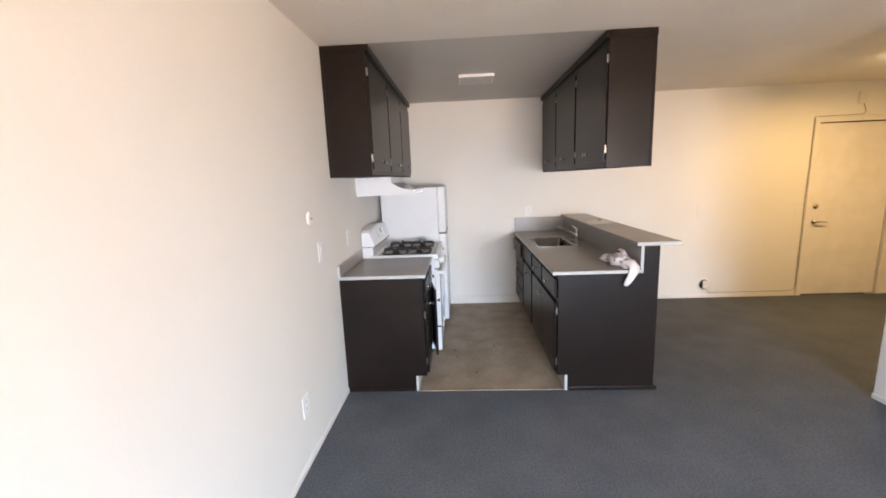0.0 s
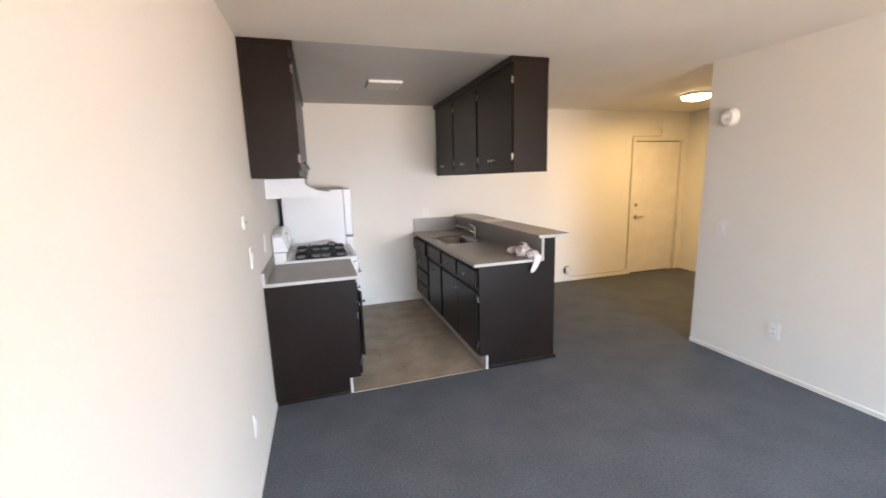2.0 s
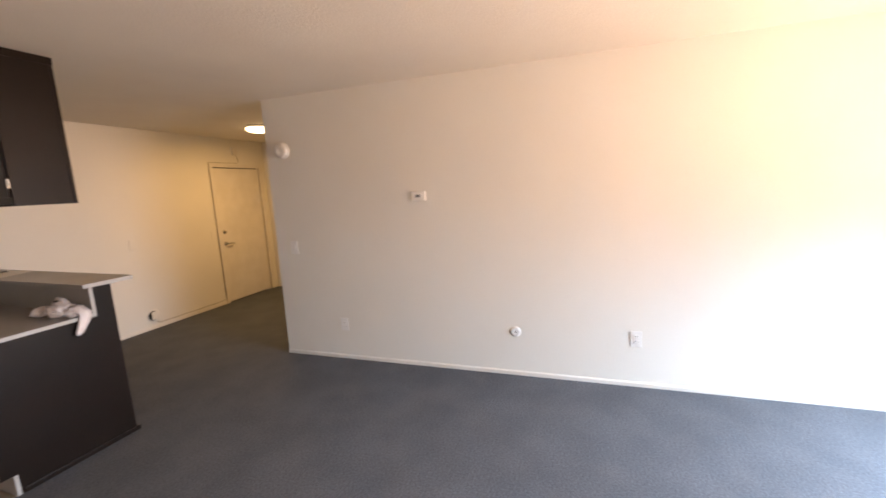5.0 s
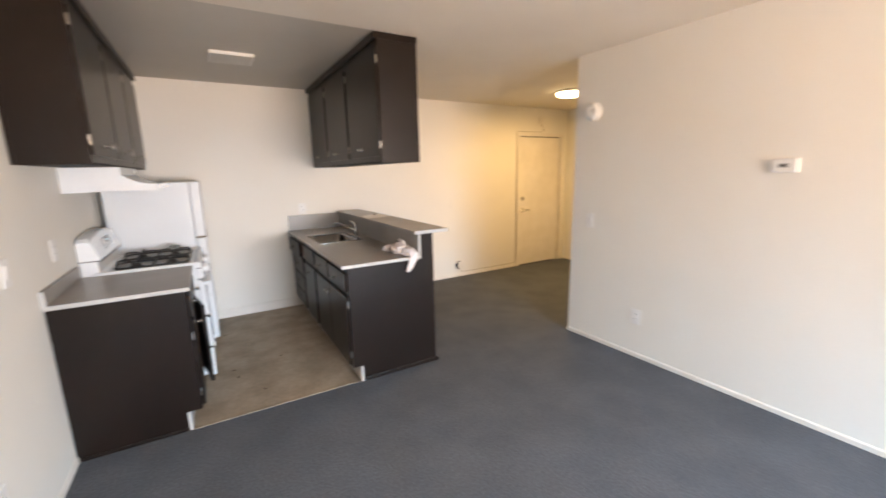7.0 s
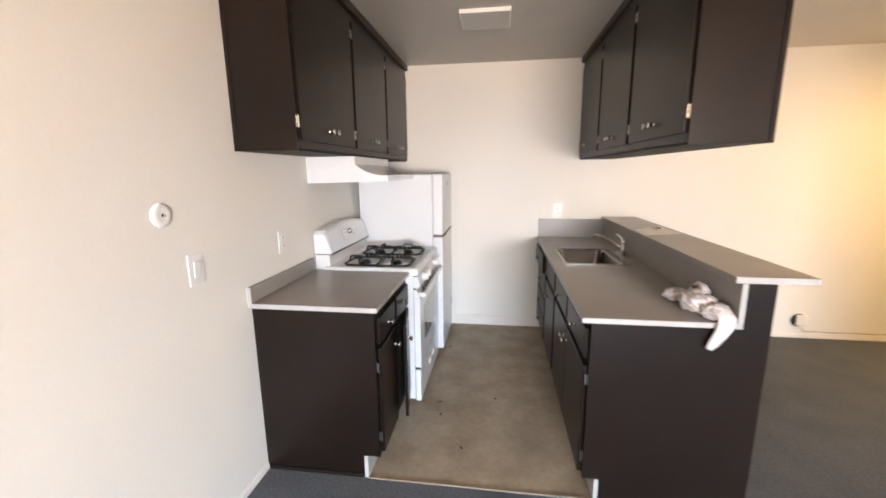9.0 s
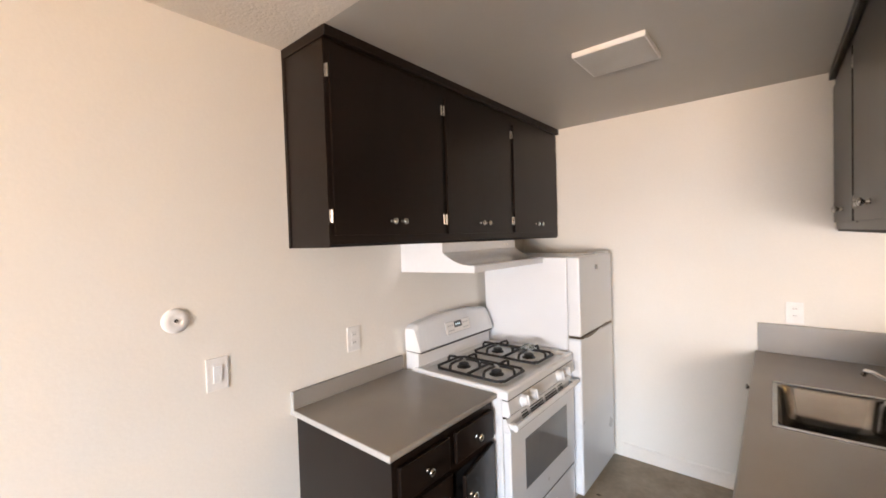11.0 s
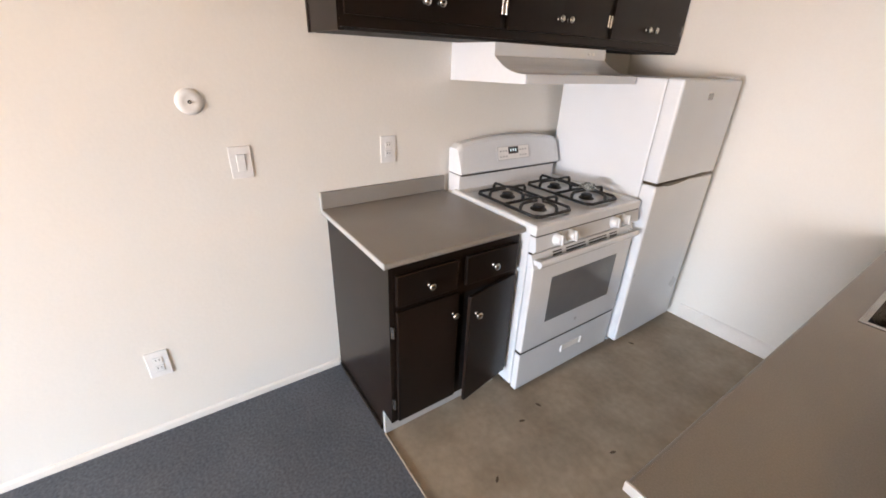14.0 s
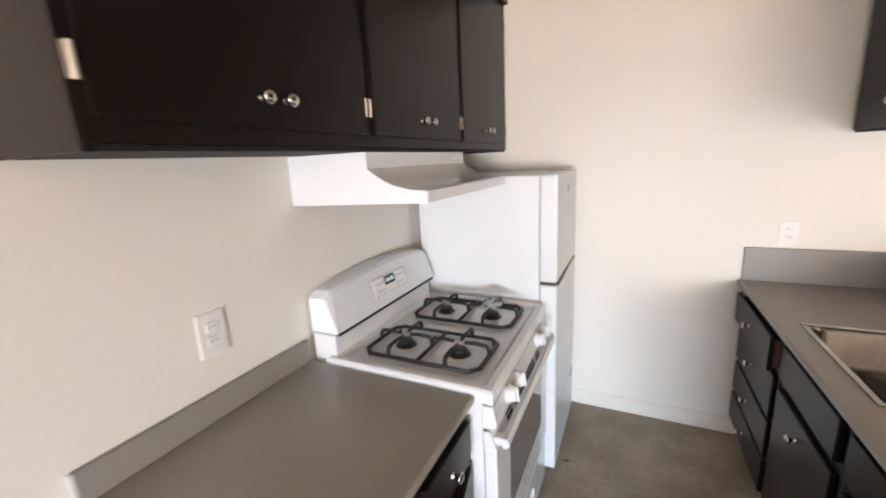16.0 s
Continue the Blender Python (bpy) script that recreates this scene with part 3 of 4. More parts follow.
# ---- gas range ----
def gas_range():
    y0, y1 = 3.452, 4.210
    xb, xf, zt = WEST + 0.012, -0.190, 0.928
    r = thing("gas_range", (-0.5, 3.83, 0), "white enamel gas range with black grates", "range")
    part("body", box(xb, y0, 0.045, xf - 0.001, y1, 0.885, 0.003), ENAMEL, r)
    for x, y in ((xb + 0.06, y0 + 0.05), (xb + 0.06, y1 - 0.05), (xf - 0.07, y0 + 0.05), (xf - 0.07, y1 - 0.05)):
        part("foot", lathe([(0.018, 0), (0.018, 0.012), (0.008, 0.014), (0.008, 0.049)], (x, y, -0.004), steps=12), BLACK, r)
    # cooktop: a shallow pan with a raised rim
    bm = bmesh.new()
    rings = []
    for inset, z in ((0.0, 0.886), (0.0, zt - 0.008), (0.008, zt), (0.030, zt), (0.048, zt - 0.014)):
        a, b, c, d = xb + 0.07 + inset, y0 - 0.002 + inset, xf + 0.034 - inset, y1 + 0.002 - inset
        rings.append([bm.verts.new(v) for v in ((a, b, z), (c, b, z), (c, d, z), (a, d, z))])
    for p, q in zip(rings, rings[1:]):
        for k in range(4):
            bm.faces.new((p[k], p[(k + 1) % 4], q[(k + 1) % 4], q[k]))
    bm.faces.new(rings[-1])
    bm.faces.new(rings[0])
    part("cooktop", bm, ENAMEL, r)
    # backguard with arched top
    part("riser", box(xb + 0.001, y0 + 0.022, 0.886, xb + 0.098, y1 - 0.022, 1.003, 0.004), ENAMEL, r)
    part("seam", box(xb + 0.002, y0 + 0.024, 1.0032, xb + 0.1190, y1 - 0.018, 1.0088), BLACK, r, "thin black seam under the control panel")
    bm = bmesh.new()
    n = 24
    rows = []
    for k in range(n + 1):
        u = k / n
        y = y0 + 0.020 + u * (y1 - y0 - 0.022)
        rise = 0.018 + 0.032 * (1 - (2 * u - 1) ** 2) - 0.016 * max(0, (abs(2 * u - 1) - 0.94) / 0.06) ** 2
        prof = [(xb + 0.001, 1.009), (xb + 0.112, 1.009), (xb + 0.117, 1.015), (xb + 0.080, 1.118 + rise), (xb + 0.070, 1.130 + rise), (xb + 0.055, 1.134 + rise), (xb + 0.001, 1.130 + rise)]
        rows.append([bm.verts.new((px, y, pz)) for px, pz in prof])
    for a, b in zip(rows, rows[1:]):
        for k in range(7):
            bm.faces.new((a[k], a[(k + 1) % 7], b[(k + 1) % 7], b[k]))
    bm.faces.new(rows[0])
    bm.faces.new(rows[-1])
    guard = part("backguard", bm, ENAMEL, r)
    tilt = math.atan2(0.040, 0.150)
    mid = Vector((xb + 0.1005, (y0 + y1) / 2 + 0.005, 1.094))
    turn = (Matrix.Rotation(-tilt, 3, "Y"), mid)
    def on_guard(name, dy0, dy1, dz0, dz1, proud, mat, label=""):
        return part(name, box(mid.x - 0.002, mid.y + dy0, mid.z + dz0, mid.x + proud, mid.y + dy1, mid.z + dz1, turn=turn), mat, guard, label)
    on_guard("display_panel", -0.118, 0.118, -0.036, 0.036, 0.0035, GREY, "pale grey touch panel")
    on_guard("panel_face", -0.114, 0.114, -0.033, 0.033, 0.0042, PLASTIC)
    on_guard("clock_window", -0.040, 0.034, -0.006, 0.031, 0.0050, BLACK, "black clock window")
    for dy in (-0.022, -0.004, 0.014):
        on_guard("clock_digit", dy - 0.0035, dy + 0.0035, 0.006, 0.020, 0.0056, LED, "lit clock digit")
    for dy in (-0.095, -0.075, -0.055, 0.05, 0.07, 0.09):
        for dz in (-0.018, 0.012):
            on_guard("key", dy - 0.006, dy + 0.006, dz - 0.004, dz + 0.004, 0.0050, GREY)
    # sloped control panel and knobs
    part("control_panel", extrude_profile([(xf, 0.805), (xf + 0.030, 0.805), (xf + 0.044, 0.820), (xf + 0.033, 0.879), (xf, 0.879)], "y", y0, y1), ENAMEL, r)
    for y in (y0 + 0.130, y0 + 0.222, y1 - 0.217, y1 - 0.130):
        bm = lathe([(0.030, 0), (0.029, 0.008), (0.025, 0.012), (0.023, 0.028), (0.020, 0.031)], (0, 0, 0), "x", 20)
        box(0.02, -0.0065, -0.024, 0.037, 0.0065, 0.024, 0.003, bm)
        bmesh.ops.rotate(bm, verts=bm.verts, cent=(0, 0, 0), matrix=Matrix.Rotation(radians(-10), 3, "Y"))
        bmesh.ops.translate(bm, verts=bm.verts, vec=(xf + 0.0385, y, 0.849))
        part("knob", bm, ENAMEL, r, "white plastic burner knob", True)
    part("seam", box(xf + 0.0005, y0 + 0.002, 0.8792, xf + 0.0325, y1 - 0.002, 0.8858), BLACK, r, "thin dark line under the cooktop")
    part("vent_panel", box(xf + 0.0005, y0 + 0.004, 0.7925, xf + 0.012, y1 - 0.004, 0.8045), BLACK, r)
    # oven door
    door = part("oven_door", box(xf + 0.0005, y0 + 0.004, 0.266, xf + 0.040, y1 - 0.004, 0.734, 0.006), ENAMEL, r)
    part("oven_window", box(xf + 0.040, y0 + 0.140, 0.405, xf + 0.0418, y1 - 0.120, 0.655, 0.0008), GLASS_DARK, door, "smoky oven glass")
    # sloping trim along the top of the door, with slots that let the heat out
    part("vent_trim", extrude_profile([(xf + 0.001, 0.7345), (xf + 0.040, 0.7345), (xf + 0.019, 0.792), (xf + 0.001, 0.792)], "y", y0 + 0.004, y1 - 0.004), ENAMEL, door)
    for a, w in ((0.135, 0.060), (0.225, 0.140), (0.390, 0.140), (0.555, 0.060)):
        for z0, z1 in ((0.746, 0.758), (0.763, 0.770), (0.776, 0.781)):
            u0, u1 = xf + 0.040 - 0.365 * (z0 - 0.7345), xf + 0.040 - 0.365 * (z1 - 0.7345)
            part("vent_slot", extrude_profile([(u0 - 0.002, z0), (u0 + 0.0012, z0), (u1 + 0.0012, z1), (u1 - 0.002, z1)], "y", y0 + a, y0 + a + w), BLACK, door)
    part("badge", lathe([(0.010, 0), (0.010, 0.002), (0.007, 0.003)], (xf + 0.040, (y0 + y1) / 2 + 0.010, 0.335), "x", 16), GREY, door, "small round grey badge")
    bm = extrude_profile([(xf + 0.056, 0.744), (xf + 0.070, 0.746), (xf + 0.078, 0.757), (xf + 0.077, 0.769), (xf + 0.069, 0.778), (xf + 0.058, 0.776)], "y", y0 + 0.010, y1 - 0.010)
    for y in (y0 + 0.012, y1 - 0.046):
        box(xf + 0.026, y, 0.747, xf + 0.060, y + 0.034, 0.773, 0.005, bm)
    part("handle", bm, ENAMEL, door, "white flat bar handle")
    drawer = part("drawer", box(xf + 0.0005, y0 + 0.004, 0.030, xf + 0.036, y1 - 0.004, 0.252, 0.006), ENAMEL, r)
    bm = box(xf + 0.0355, y0 + 0.323, 0.143, xf + 0.0385, y1 - 0.276, 0.179, 0.001)
    for y in (y0 + 0.318, y1 - 0.282):
        box(xf + 0.0355, y, 0.140, xf + 0.0440, y + 0.011, 0.182, 0.003, bm)
    part("recess", bm, PLASTIC, drawer, "white finger pull with raised ends")
    # black filler paints the shade between oven door and drawer
    part("seam", box(xf, y0 + 0.006, 0.2525, xf + 0.034, y1 - 0.006, 0.2655), BLACK, r, "black strip painting the shade in the gap above the drawer")
    # burners and grates
    for gy0, gy1 in ((y0 + 0.085, y0 + 0.330), (y1 - 0.315, y1 - 0.070)):
        gx0, gx1 = -0.672, -0.238
        cy = (gy0 + gy1) / 2
        bm = bmesh.new()
        zg = zt - 0.002
        c = 0.03
        tube([(gx0 + c, gy0, zg), (gx1 - c, gy0, zg), (gx1, gy0 + c, zg), (gx1, gy1 - c, zg), (gx1 - c, gy1, zg), (gx0 + c, gy1, zg), (gx0, gy1 - c, zg), (gx0, gy0 + c, zg), (gx0 + c, gy0, zg)], 0.0078, bm, 6)
        tube([((gx0 + gx1) / 2, gy0, zg), ((gx0 + gx1) / 2, gy1, zg)], 0.0076, bm, 6)
        for cx in ((gx0 + (gx0 + gx1) / 2) / 2, (gx1 + (gx0 + gx1) / 2) / 2):
            for dx, dy, reach in ((1, 0, (gx1 - gx0) / 4), (-1, 0, (gx1 - gx0) / 4), (0, 1, (gy1 - gy0) / 2), (0, -1, (gy1 - gy0) / 2)):
                tube([(cx + dx * reach, cy + dy * reach, zg), (cx + dx * reach * 0.985, cy + dy * reach * 0.985, zg + 0.022), (cx + dx * reach * 0.92, cy + dy * reach * 0.92, zg + 0.033), (cx + dx * reach * 0.55, cy + dy * reach * 0.55, zg + 0.036), (cx + dx * 0.020, cy + dy * 0.020, zg + 0.033)], [0.0078, 0.0078, 0.0076, 0.0072, 0.0062], bm, 6)
        for x, y in ((gx0 + 0.02, gy0 + 0.02), (gx0 + 0.02, gy1 - 0.02), (gx1 - 0.02, gy0 + 0.02), (gx1 - 0.02, gy1 - 0.02)):
            tube([(x, y, zg), (x, y, zt - 0.0135)], 0.005, bm, 6)
        part("grate", bm, IRON, r, "black cast iron grate", True)
        for cx in ((gx0 * 3 + gx1) / 4, (gx0 + gx1 * 3) / 4):
            b = part("burner", lathe([(0.040, 0), (0.038, 0.004), (0.030, 0.006), (0.028, 0.014)], (cx, cy, zt - 0.0142)), IRON, r, "dark burner base", True)
            part("burner_cap", lathe([(0.027, 0), (0.029, 0.004), (0.026, 0.008), (0.01, 0.010)], (cx, cy, zt)), IRON, b, "black burner cap", True)


gas_range()


def range_hood():
    y0, y1 = 3.470, 4.218
    h = thing("range_hood", (-0.62, 3.84, 1.47), "white range hood under the wall cabinet", "range hood")
    w = WEST + 0.001
    curve = [(-0.535 + 0.180 * (k / 8), 1.566 - 0.064 * (1 - (1 - k / 8) ** 2.2)) for k in range(9)]
    prof = [(w, 1.456), (-0.338, 1.466), (-0.338, 1.500)] + curve[::-1] + [(-0.537, 1.616), (w, 1.616)]
    for a, b in ((y0, y0 + 0.004), (y1 - 0.004, y1)):
        part("side_panel", extrude_profile(prof, "y", a, b), ENAMEL, h)
    bm = extrude_profile([(-0.3385, 1.467), (-0.3365, 1.467), (-0.3365, 1.500), (-0.3385, 1.500)], "y", y0 + 0.0045, y1 - 0.0045)
    part("front_lip", bm, ENAMEL, h)
    skin = curve + [(u, v - 0.003) for u, v in curve[::-1]]
    part("curved_front", extrude_profile(skin, "y", y0 + 0.0045, y1 - 0.0045), ENAMEL, h, smooth=False)
    part("switch_panel", box(-0.5385, y0 + 0.0045, 1.5675, -0.5355, y1 - 0.0045, 1.6155), ENAMEL, h)
    for dy in (0.10, 0.13):
        part("switch", box(-0.5354, y1 - dy - 0.010, 1.586, -0.5310, y1 - dy + 0.006, 1.597, 0.002), PLASTIC, h)
    part("filter", box(w + 0.03, y0 + 0.02, 1.488, -0.40, y1 - 0.02, 1.496), STEEL, h, "metal mesh filter")


range_hood()


def refrigerator():
    y0, y1, xd, xf, top = 4.240, 4.838, -0.192, -0.112, 1.503
    f = thing("refrigerator", (-0.45, 4.55, 0), "white top-freezer refrigerator, closed", "refrigerator")
    part("body", box(WEST + 0.05, y0, 0.03, xd - 0.004, y1, top - 0.003, 0.006), FRIDGE, f)
    part("gasket", box(xd - 0.004, y0 + 0.006, 0.07, xd, y1 - 0.012, top - 0.01), GREY, f)
    part("freezer_door", box(xd, y0 - 0.002, 1.016, xf, y1 + 0.002, top, 0.012, segments=3), FRIDGE, f)
    part("fridge_door", box(xd, y0 - 0.002, 0.040, xf, y1 + 0.002, 1.002, 0.012, segments=3), FRIDGE, f)
    part("door_gap", box(xd + 0.004, y0 + 0.004, 1.0025, xf - 0.008, y1 - 0.004, 1.0155), BRONZE, f, "brown gap trim between the doors")
    # brown slivers on the doors paint the shade of finger pockets
    for ya, yb, way in ((y0 + 0.05, y0 + 0.30, -1), (y1 - 0.22, y1 - 0.03, 1)):
        outline = [(ya + (yb - ya) * k / 8, 1.009 + way * (0.005 + 0.011 * math.sin(math.pi * (k / 8) ** 0.7))) for k in range(9)]
        outline += [(yb, 1.009 - way * 0.003), (ya, 1.009 - way * 0.003)]
        part("pocket_shade", extrude_profile(outline, "x", xf - 0.006, xf + 0.0012), BRONZE, f, "raised brown sliver painting the shade of a finger pocket")
    pts = [(xf - 0.001, y0 + 0.012 + k * 0.0575, 1.009 + 0.005 * math.sin(k / 10 * 2 * math.pi - 2.6)) for k in range(11)]
    part("handle_lip", tube(pts, 0.0045, sides=8), BRONZE, f, "slim brown door lip", True)
    part("badge", box(xf, y1 - 0.335, 1.409, xf + 0.002, y1 - 0.288, 1.440, 0.0008), STEEL, f, "small grey maker's badge")
    part("hinge_cover", box(xd - 0.06, y1 - 0.09, top + 0.0005, xf - 0.01, y1 - 0.012, top + 0.012, 0.004), PLASTIC, f, "white hinge cap")
    part("toe_grille", box(xd - 0.02, y0 + 0.02, 0.004, xd + 0.02, y1 - 0.02, 0.038, 0.003), GREY, f)
    for x in (WEST + 0.12, xd - 0.08):
        for y in (y0 + 0.06, y1 - 0.06):
            part("foot", lathe([(0.02, 0), (0.02, 0.036)], (x, y, -0.0045), steps=12), BLACK, f)


refrigerator()


# ---- lights on the ceilings ----
def kitchen_light():
    x0, x1, y0, y1 = 0.075, 0.385, 3.715, 4.005
    k = thing("ceiling_light", (0.23, 3.85, TOP), "square white acrylic ceiling light, switched off", "ceiling light")
    bm = bmesh.new()
    for a, b, c, d in ((x0, y0, x1, y0 + 0.006), (x0, y1 - 0.006, x1, y1), (x0, y0 + 0.006, x0 + 0.006, y1 - 0.006), (x1 - 0.006, y0 + 0.006, x1, y1 - 0.006)):
        box(a, b, TOP - 0.024, c, d, TOP - 0.001, bm=bm)
    part("frame", bm, PLASTIC, k, "white metal frame")
    # greyer than the frame: the weaker light from below is painted in
    part("diffuser", box(x0 + 0.0065, y0 + 0.0065, TOP - 0.0255, x1 - 0.0065, y1 - 0.0065, TOP - 0.012, 0.002), DIFFUSER_SHADED, k, "acrylic diffuser, greyed to paint its shaded underside")


kitchen_light()

hl = thing("ceiling_light", (3.92, 3.74, TOP), "round flush ceiling light glowing warm yellow", "ceiling light")
part("base", lathe([(0.165, 0), (0.165, 0.016), (0.155, 0.022)], (3.92, 3.74, TOP - 0.001), "-z", 32), PLASTIC, hl, smooth=True)
shade = part("shade", lathe([(0.152, 0.022), (0.150, 0.040), (0.130, 0.058), (0.090, 0.070), (0.03, 0.075)], (3.92, 3.74, TOP - 0.001), "-z", 32), SHADE, hl, "glowing opal glass shade", True)


# ---- plates, outlets and devices on the walls ----
def on_wall(name, wall_name, u, z, label, category, kind):
    """A device at u along the wall and height z: its local x runs along the wall, y up, z out."""
    m = {"west": pose(WEST, u, z, 90, 0, 90), "east": pose(east_at(u), u, z, 90, 0, math.degrees(math.atan(SKEW)) - 90), "north": pose(u, NORTH, z, 90, 0, 0)}[wall_name]
    ob = new(name)
    BASE[ob] = Vector((0, 0, 0))
    tagged(ob, label, category)
    w, h = 0.079, 0.124
    if kind == "switch":
        part("plate", box(-w / 2, -h / 2, 0.0005, w / 2, h / 2, 0.006, 0.002), PLASTIC, ob)
        part("rocker", box(-0.016, -0.033, 0.006, 0.016, 0.033, 0.0105, 0.002, turn=(Matrix.Rotation(radians(4), 3, "X"), Vector((0, 0, 0.007)))), PLASTIC, ob)
    elif kind == "outlet":
        part("plate", box(-w / 2, -h / 2, 0.0005, w / 2, h / 2, 0.006, 0.002), PLASTIC, ob)
        for c in (-0.02, 0.02):
            f = part("socket", box(-0.0165, c - 0.014, 0.006, 0.0165, c + 0.014, 0.0085, 0.002), PLASTIC, ob)
            for sx in (-0.006, 0.006):
                part("slot", box(sx - 0.0012, c - 0.002, 0.0085, sx + 0.0012, c + 0.007, 0.0089), BLACK, f)
    elif kind == "blank":
        part("plate", box(-w / 2, -h / 2, 0.0005, w / 2, h / 2, 0.005, 0.002), WALL, ob)
    elif kind == "jack":
        part("plate", lathe([(0.044, 0.0005), (0.044, 0.004), (0.038, 0.010), (0.022, 0.013), (0.018, 0.011), (0.010, 0.011)], (0, 0, 0), "z", 28), PLASTIC, ob, smooth=True)
        part("hole", lathe([(0.0065, 0.0112), (0.0065, 0.0122)], (0, 0, 0), "z", 14), BLACK, ob)
        part("screw", lathe([(0.004, 0.0122), (0.004, 0.02), (0.002, 0.021)], (0.001, -0.001, 0), "z", 10), NICKEL, ob)
    elif kind == "open_ring":
        part("ring", lathe([(0.078, 0.0005), (0.078, 0.006), (0.066, 0.008)], (0, 0, 0), "z", 28), TRIM, ob, smooth=True)
        # black disc paints the crescent of shade beside the insert
        part("opening", lathe([(0.060, 0.008), (0.060, 0.0095)], (-0.006, 0, 0), "z", 24), BLACK, ob)
        part("insert", box(-0.028, -0.050, 0.0098, 0.052, 0.050, 0.026, 0.006), TRIM, ob)
    elif kind == "thermostat":
        part("plate", box(-0.064, -0.041, 0.0005, 0.062, 0.041, 0.007, 0.003), PLASTIC, ob)
        part("body", box(-0.060, -0.037, 0.007, 0.060, 0.037, 0.026, 0.005), PLASTIC, ob)
        part("screen", box(-0.030, -0.012, 0.026, 0.024, 0.014, 0.0268), GREY, ob, "grey display")
        part("digits", box(-0.018, -0.006, 0.0268, 0.010, 0.008, 0.0272), BLACK, ob)
    elif kind == "smoke":
        part("base", lathe([(0.075, 0.0005), (0.075, 0.014), (0.070, 0.018)], (0, 0, 0), "z", 32), PLASTIC, ob, smooth=True)
        part("cover", lathe([(0.067, 0.018), (0.066, 0.036), (0.055, 0.046), (0.022, 0.049), (0.02, 0.047), (0.008, 0.047)], (0, 0, 0), "z", 32), PLASTIC, ob, smooth=True)
    ob.matrix_basis = m
    return ob


on_wall("light_switch", "west", 2.483, 1.152, "white rocker switch on the off-white wall", "light switch", "switch")
on_wall("wall_jack", "west", 2.355, 1.378, "round white cover plate with a small centre hole", "wall plate", "jack")
on_wall("power_outlet", "west", 3.121, 1.150, "white double outlet above the worktop", "outlet", "outlet")
on_wall("power_outlet", "west", 2.034, 0.355, "white double outlet low on the wall", "outlet", "outlet")
on_wall("power_outlet", "north", 0.874, 1.150, "white double outlet above the sink splashback", "outlet", "outlet")
on_wall("blank_plate", "north", 2.93, 1.085, "painted-over blank wall plate", "wall plate", "blank")
on_wall("blank_plate", "north", 4.05, 1.060, "painted-over blank wall plate by the door", "wall plate", "blank")
on_wall("cable_ring", "north", 3.032, 0.170, "round open cable ring above the skirting, its shaded gap painted black", "wall plate", "open_ring")
on_wall("light_switch", "east", 2.441, 1.088, "white rocker switch near the wall's end", "light switch", "switch")
on_wall("power_outlet", "east", 1.956, 0.343, "white double outlet low on the wall", "outlet", "outlet")
on_wall("power_outlet", "east", -0.577, 0.383, "white double outlet low on the wall", "outlet", "outlet")
on_wall("wall_jack", "east", 0.330, 0.381, "round white cover plate low on the wall", "wall plate", "jack")
on_wall("thermostat", "east", 1.117, 1.530, "white rectangular thermostat with a grey display", "thermostat", "thermostat")
on_wall("smoke_detector", "east", 2.455, 2.002, "round white smoke detector high on the wall", "smoke detector", "smoke")

# old cable painted over along the skirting and up the door frame
cable = thing("cable", (3.05, NORTH - 0.01, 0.06), "thin brown cable, partly painted over, along skirting and door frame", "cable")
pts = [(3.07, NORTH - 0.006, 0.09), (3.075, NORTH - 0.014, 0.066)] + [(3.1 + 0.1 * k, NORTH - 0.016, 0.064 + 0.003 * math.sin(k * 2.1)) for k in range(10)]
pts += [(4.085, NORTH - 0.012, 0.07), (4.108, NORTH - 0.007, 0.10)] + [(4.110 + 0.003 * math.sin(k), NORTH - 0.006, 0.2 + 0.19 * k) for k in range(10)]
pts += [(4.112, NORTH - 0.006, 2.10), (4.13, NORTH - 0.006, 2.112), (4.35, NORTH - 0.006, 2.114), (4.62, NORTH - 0.006, 2.116), (4.66, NORTH - 0.006, 2.14), (4.64, NORTH - 0.006, 2.20), (4.61, NORTH - 0.006, 2.26)]
part("wire", tube(pts, 0.0036, sides=6), WIRE, cable, smooth=True)
chime = thing("door_chime", (4.60, NORTH, 2.30), "small painted-over box above the entry door", "door chime")
part("box", box(4.555, NORTH - 0.030, 2.235, 4.640, NORTH - 0.0005, 2.360, 0.004), TRIM, chime)


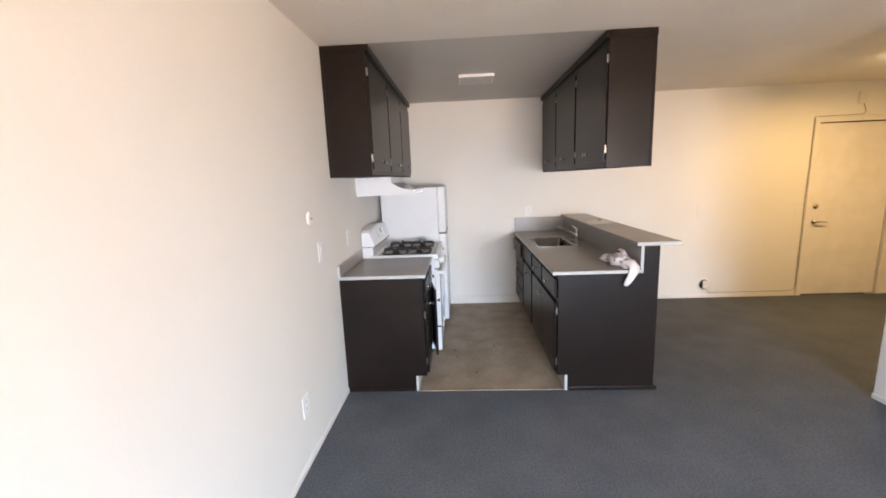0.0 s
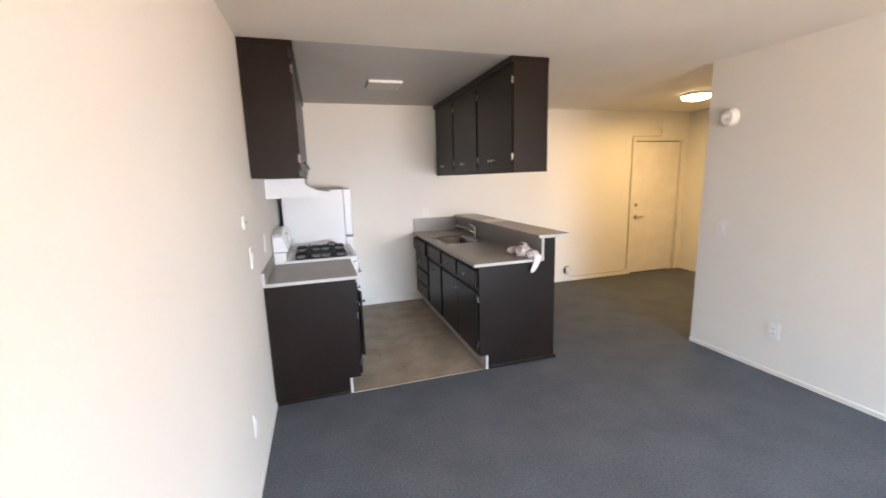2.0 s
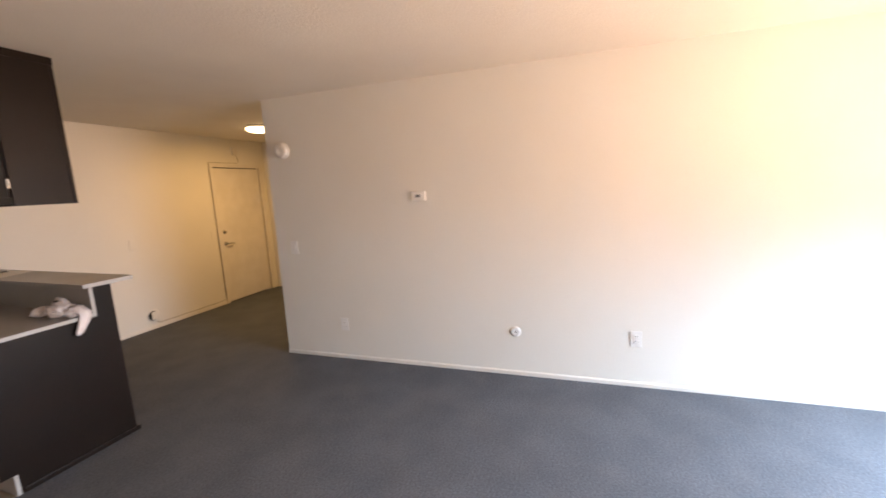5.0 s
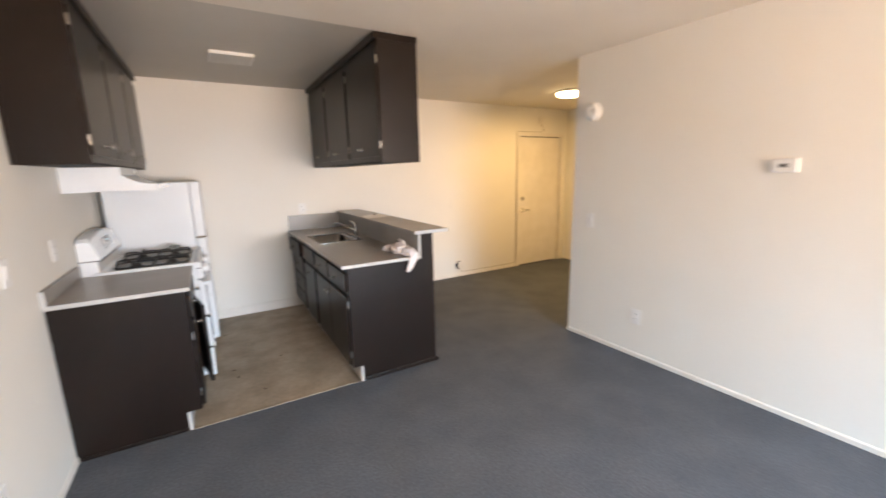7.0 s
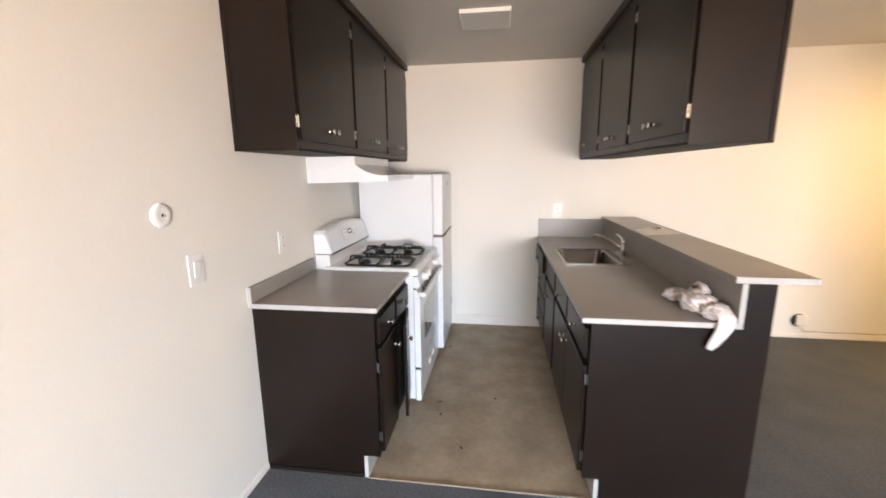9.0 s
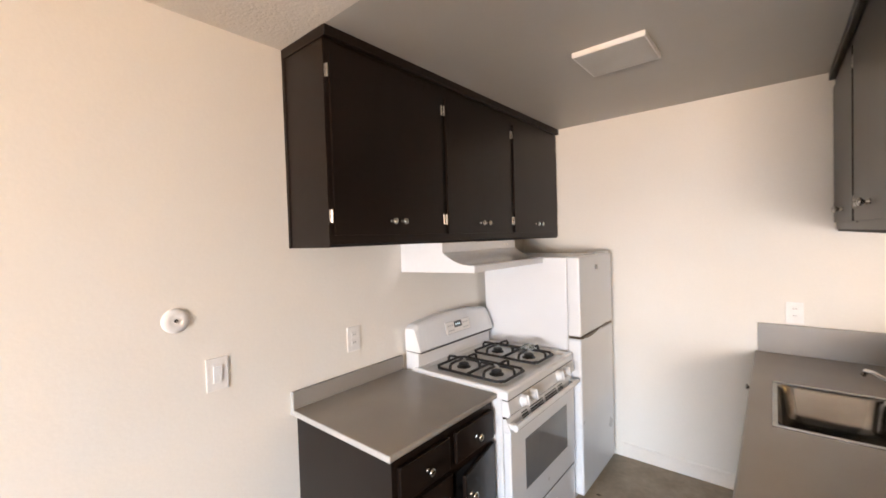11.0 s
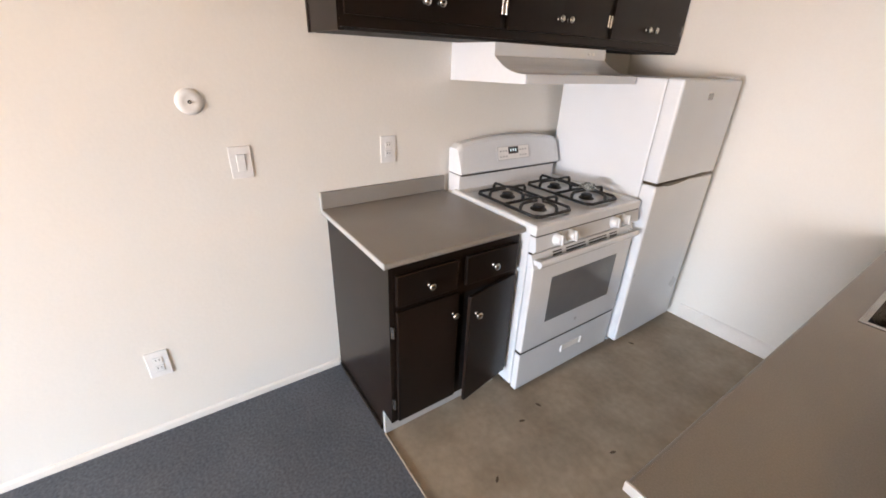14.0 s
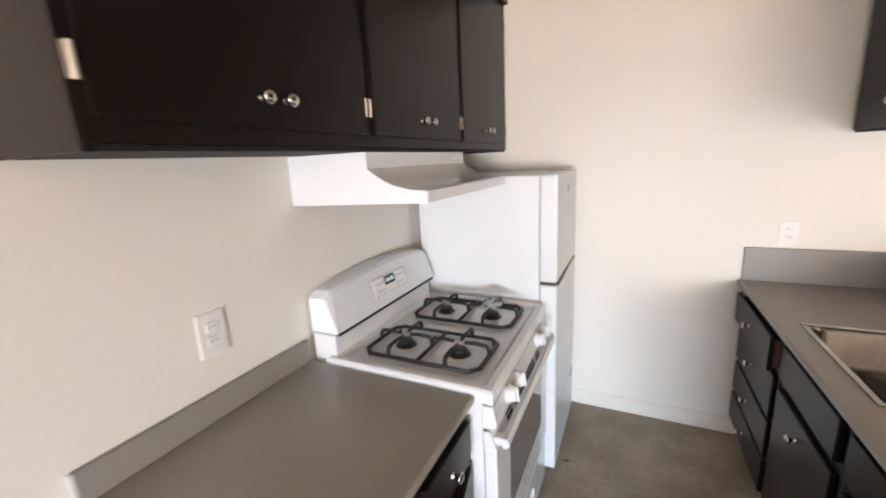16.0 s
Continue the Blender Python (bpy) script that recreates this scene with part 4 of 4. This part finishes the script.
# ---- loose things ----
def plastic_bag():
    b = thing("plastic_bag", (1.19, 2.88, 0.905), "crumpled thin white plastic bag hanging over the worktop edge", "plastic bag")
    def lump(cx, cy, cz, rx, ry, rz, seed, bm):
        res = bmesh.ops.create_icosphere(bm, subdivisions=4, radius=1.0)
        for v in res["verts"]:
            d = v.co.normalized()
            k = 1 + 0.42 * (1 - 2 * abs(noise.noise(d * 2.1 + Vector((seed, 0, 0))))) - 0.25 + 0.16 * noise.noise(d * 6.3 + Vector((0, seed, 0)))
            p = Vector((cx + d.x * rx * k, cy + d.y * ry * k, cz + d.z * rz * k))
            v.co = Vector((p.x, p.y, max(p.z, 0.9065) if p.y > 2.7745 else p.z))
        return bm
    bm = bmesh.new()
    lump(1.205, 2.930, 0.945, 0.062, 0.090, 0.050, 1.0, bm)
    lump(1.165, 3.050, 0.940, 0.050, 0.036, 0.030, 4.0, bm)
    lump(1.245, 3.000, 0.955, 0.040, 0.060, 0.055, 11.0, bm)
    lump(1.235, 2.835, 0.935, 0.052, 0.062, 0.036, 7.0, bm)
    part("crumpled_body", bm, BAG, b, smooth=True)
    # flattened tail with lengthwise folds, drooping over the pale edge
    line = [(1.225, 2.850, 0.938), (1.240, 2.800, 0.942), (1.246, 2.768, 0.928), (1.238, 2.757, 0.895), (1.220, 2.754, 0.858), (1.200, 2.753, 0.822), (1.190, 2.754, 0.806), (1.187, 2.755, 0.798)]
    wide = [0.038, 0.038, 0.034, 0.029, 0.024, 0.020, 0.015, 0.012]
    bm = bmesh.new()
    rings = []
    for k, (p, w) in enumerate(zip(line, wide)):
        d = (Vector(line[min(k + 1, 7)]) - Vector(line[max(k - 1, 0)])).normalized()
        side = Vector((1, 0, 0))
        side = (side - d * side.dot(d)).normalized()
        out = d.cross(side)
        ring = []
        for q in range(28):
            a = 2 * math.pi * q / 28
            fold = 1 + 0.16 * math.sin(5 * a + 0.5 * k) + 0.10 * noise.noise(Vector((q * 0.9, k * 0.8, 2.0)))
            flat = 0.34 if k > 1 else 0.6
            ring.append(bm.verts.new(Vector(p) + side * (w * math.cos(a) * fold) + out * (w * flat * math.sin(a) * fold)))
        rings.append(ring)
    for a, c in zip(rings, rings[1:]):
        for q in range(28):
            bm.faces.new((a[q], a[(q + 1) % 28], c[(q + 1) % 28], c[q]))
    bm.faces.new(rings[0])
    bm.faces.new(rings[-1])
    for v in bm.verts:
        if v.co.y > 2.7745:
            v.co.z = max(v.co.z, 0.9066)
        else:
            v.co.y = min(v.co.y, 2.7735)
    part("hanging_end", bm, BAG, b, smooth=True)
    part("print", box(1.205, 2.975, 0.988, 1.232, 2.995, 1.004, 0.005), BLACK, b, "dark printed patch")


plastic_bag()

sheet = thing("paper_sheet", (1.41, 4.12, 1.0985), "limp tan paper sheet lying on the bar top", "paper")
bm = bmesh.new()
corner = [Vector(p) for p in ((1.262, 3.80, 1.1), (1.54, 3.885, 1.1), (1.525, 4.255, 1.1), (1.288, 4.06, 1.1))]
grid = []
for i in range(9):
    row = []
    for j in range(9):
        p = corner[0].lerp(corner[1], i / 8).lerp(corner[3].lerp(corner[2], i / 8), j / 8)
        row.append(bm.verts.new((p.x, p.y, 1.1005 + 0.006 * abs(noise.noise(Vector((i * 0.6, j * 0.6, 3)))))))
    grid.append(row)
for i in range(8):
    for j in range(8):
        bm.faces.new((grid[i][j], grid[i + 1][j], grid[i + 1][j + 1], grid[i][j + 1]))
part("sheet", bm, PAPER, sheet, smooth=True)
keys = thing("keys", (1.445, 4.10, 1.1055), "small bunch of dark keys on the paper sheet", "keys")
part("ring", lathe([(0.012, 0), (0.013, 0.002), (0.012, 0.004), (0.010, 0.002)], (1.440, 4.095, 1.1055), steps=16), NICKEL, keys)
part("key", box(1.445, 4.10, 1.1055, 1.477, 4.116, 1.1135, 0.002), BLACK, keys)
part("key", box(1.425, 4.11, 1.1055, 1.437, 4.145, 1.1115, 0.002), NICKEL, keys)

CLEAR = bpy.data.materials.new("clear_plastic_film")
CLEAR.use_nodes = True
film_shader = CLEAR.node_tree.nodes["Principled BSDF"]
film_shader.inputs["Base Color"].default_value = (0.80, 0.84, 0.83, 1)
film_shader.inputs["Transmission Weight"].default_value = 0.85
film_shader.inputs["Roughness"].default_value = 0.12
film_shader.inputs["IOR"].default_value = 1.2
film = thing("plastic_film", (-0.35, 4.03, 0.958), "crumpled scrap of clear plastic film on a burner grate", "plastic film")
bm = bmesh.new()
grid = []
for i in range(13):
    row = []
    for j in range(13):
        u, v = i / 12 - 0.5, j / 12 - 0.5
        lift = 0.022 * max(0.0, 1 - 3.2 * (u * u + v * v)) + 0.014 * noise.noise(Vector((u * 7, v * 7, 1.3)))
        row.append(bm.verts.new((-0.345 + 0.09 * u + 0.012 * noise.noise(Vector((v * 5, u * 5, 8))), 4.020 + 0.085 * v, 0.969 + max(lift, -0.002))))
    grid.append(row)
for i in range(12):
    for j in range(12):
        bm.faces.new((grid[i][j], grid[i + 1][j], grid[i + 1][j + 1], grid[i][j + 1]))
bmesh.ops.solidify(bm, geom=bm.faces, thickness=0.0008)
part("crumpled_sheet", bm, CLEAR, film, smooth=True)

for x, y, a in ((-0.04, 3.516, 20), (-0.014, 3.377, 70), (0.145, 3.08, 130), (-0.073, 4.373, 200), (0.329, 3.598, 250)):
    leaf = bmesh.new()
    extrude_profile([(-0.016, 0), (-0.006, 0.006), (0.008, 0.005), (0.017, -0.001), (0.004, -0.006), (-0.009, -0.005)], "z", 0, 0.0025, leaf)
    bmesh.ops.rotate(leaf, verts=leaf.verts, cent=(0, 0, 0), matrix=Matrix.Rotation(radians(a), 3, "Z"))
    bmesh.ops.translate(leaf, verts=leaf.verts, vec=(x, y, -0.0038))
    tagged(part("leaf_scrap", leaf, DEBRIS), "dry brown scrap on the kitchen vinyl", "debris", "scraps on the floor")
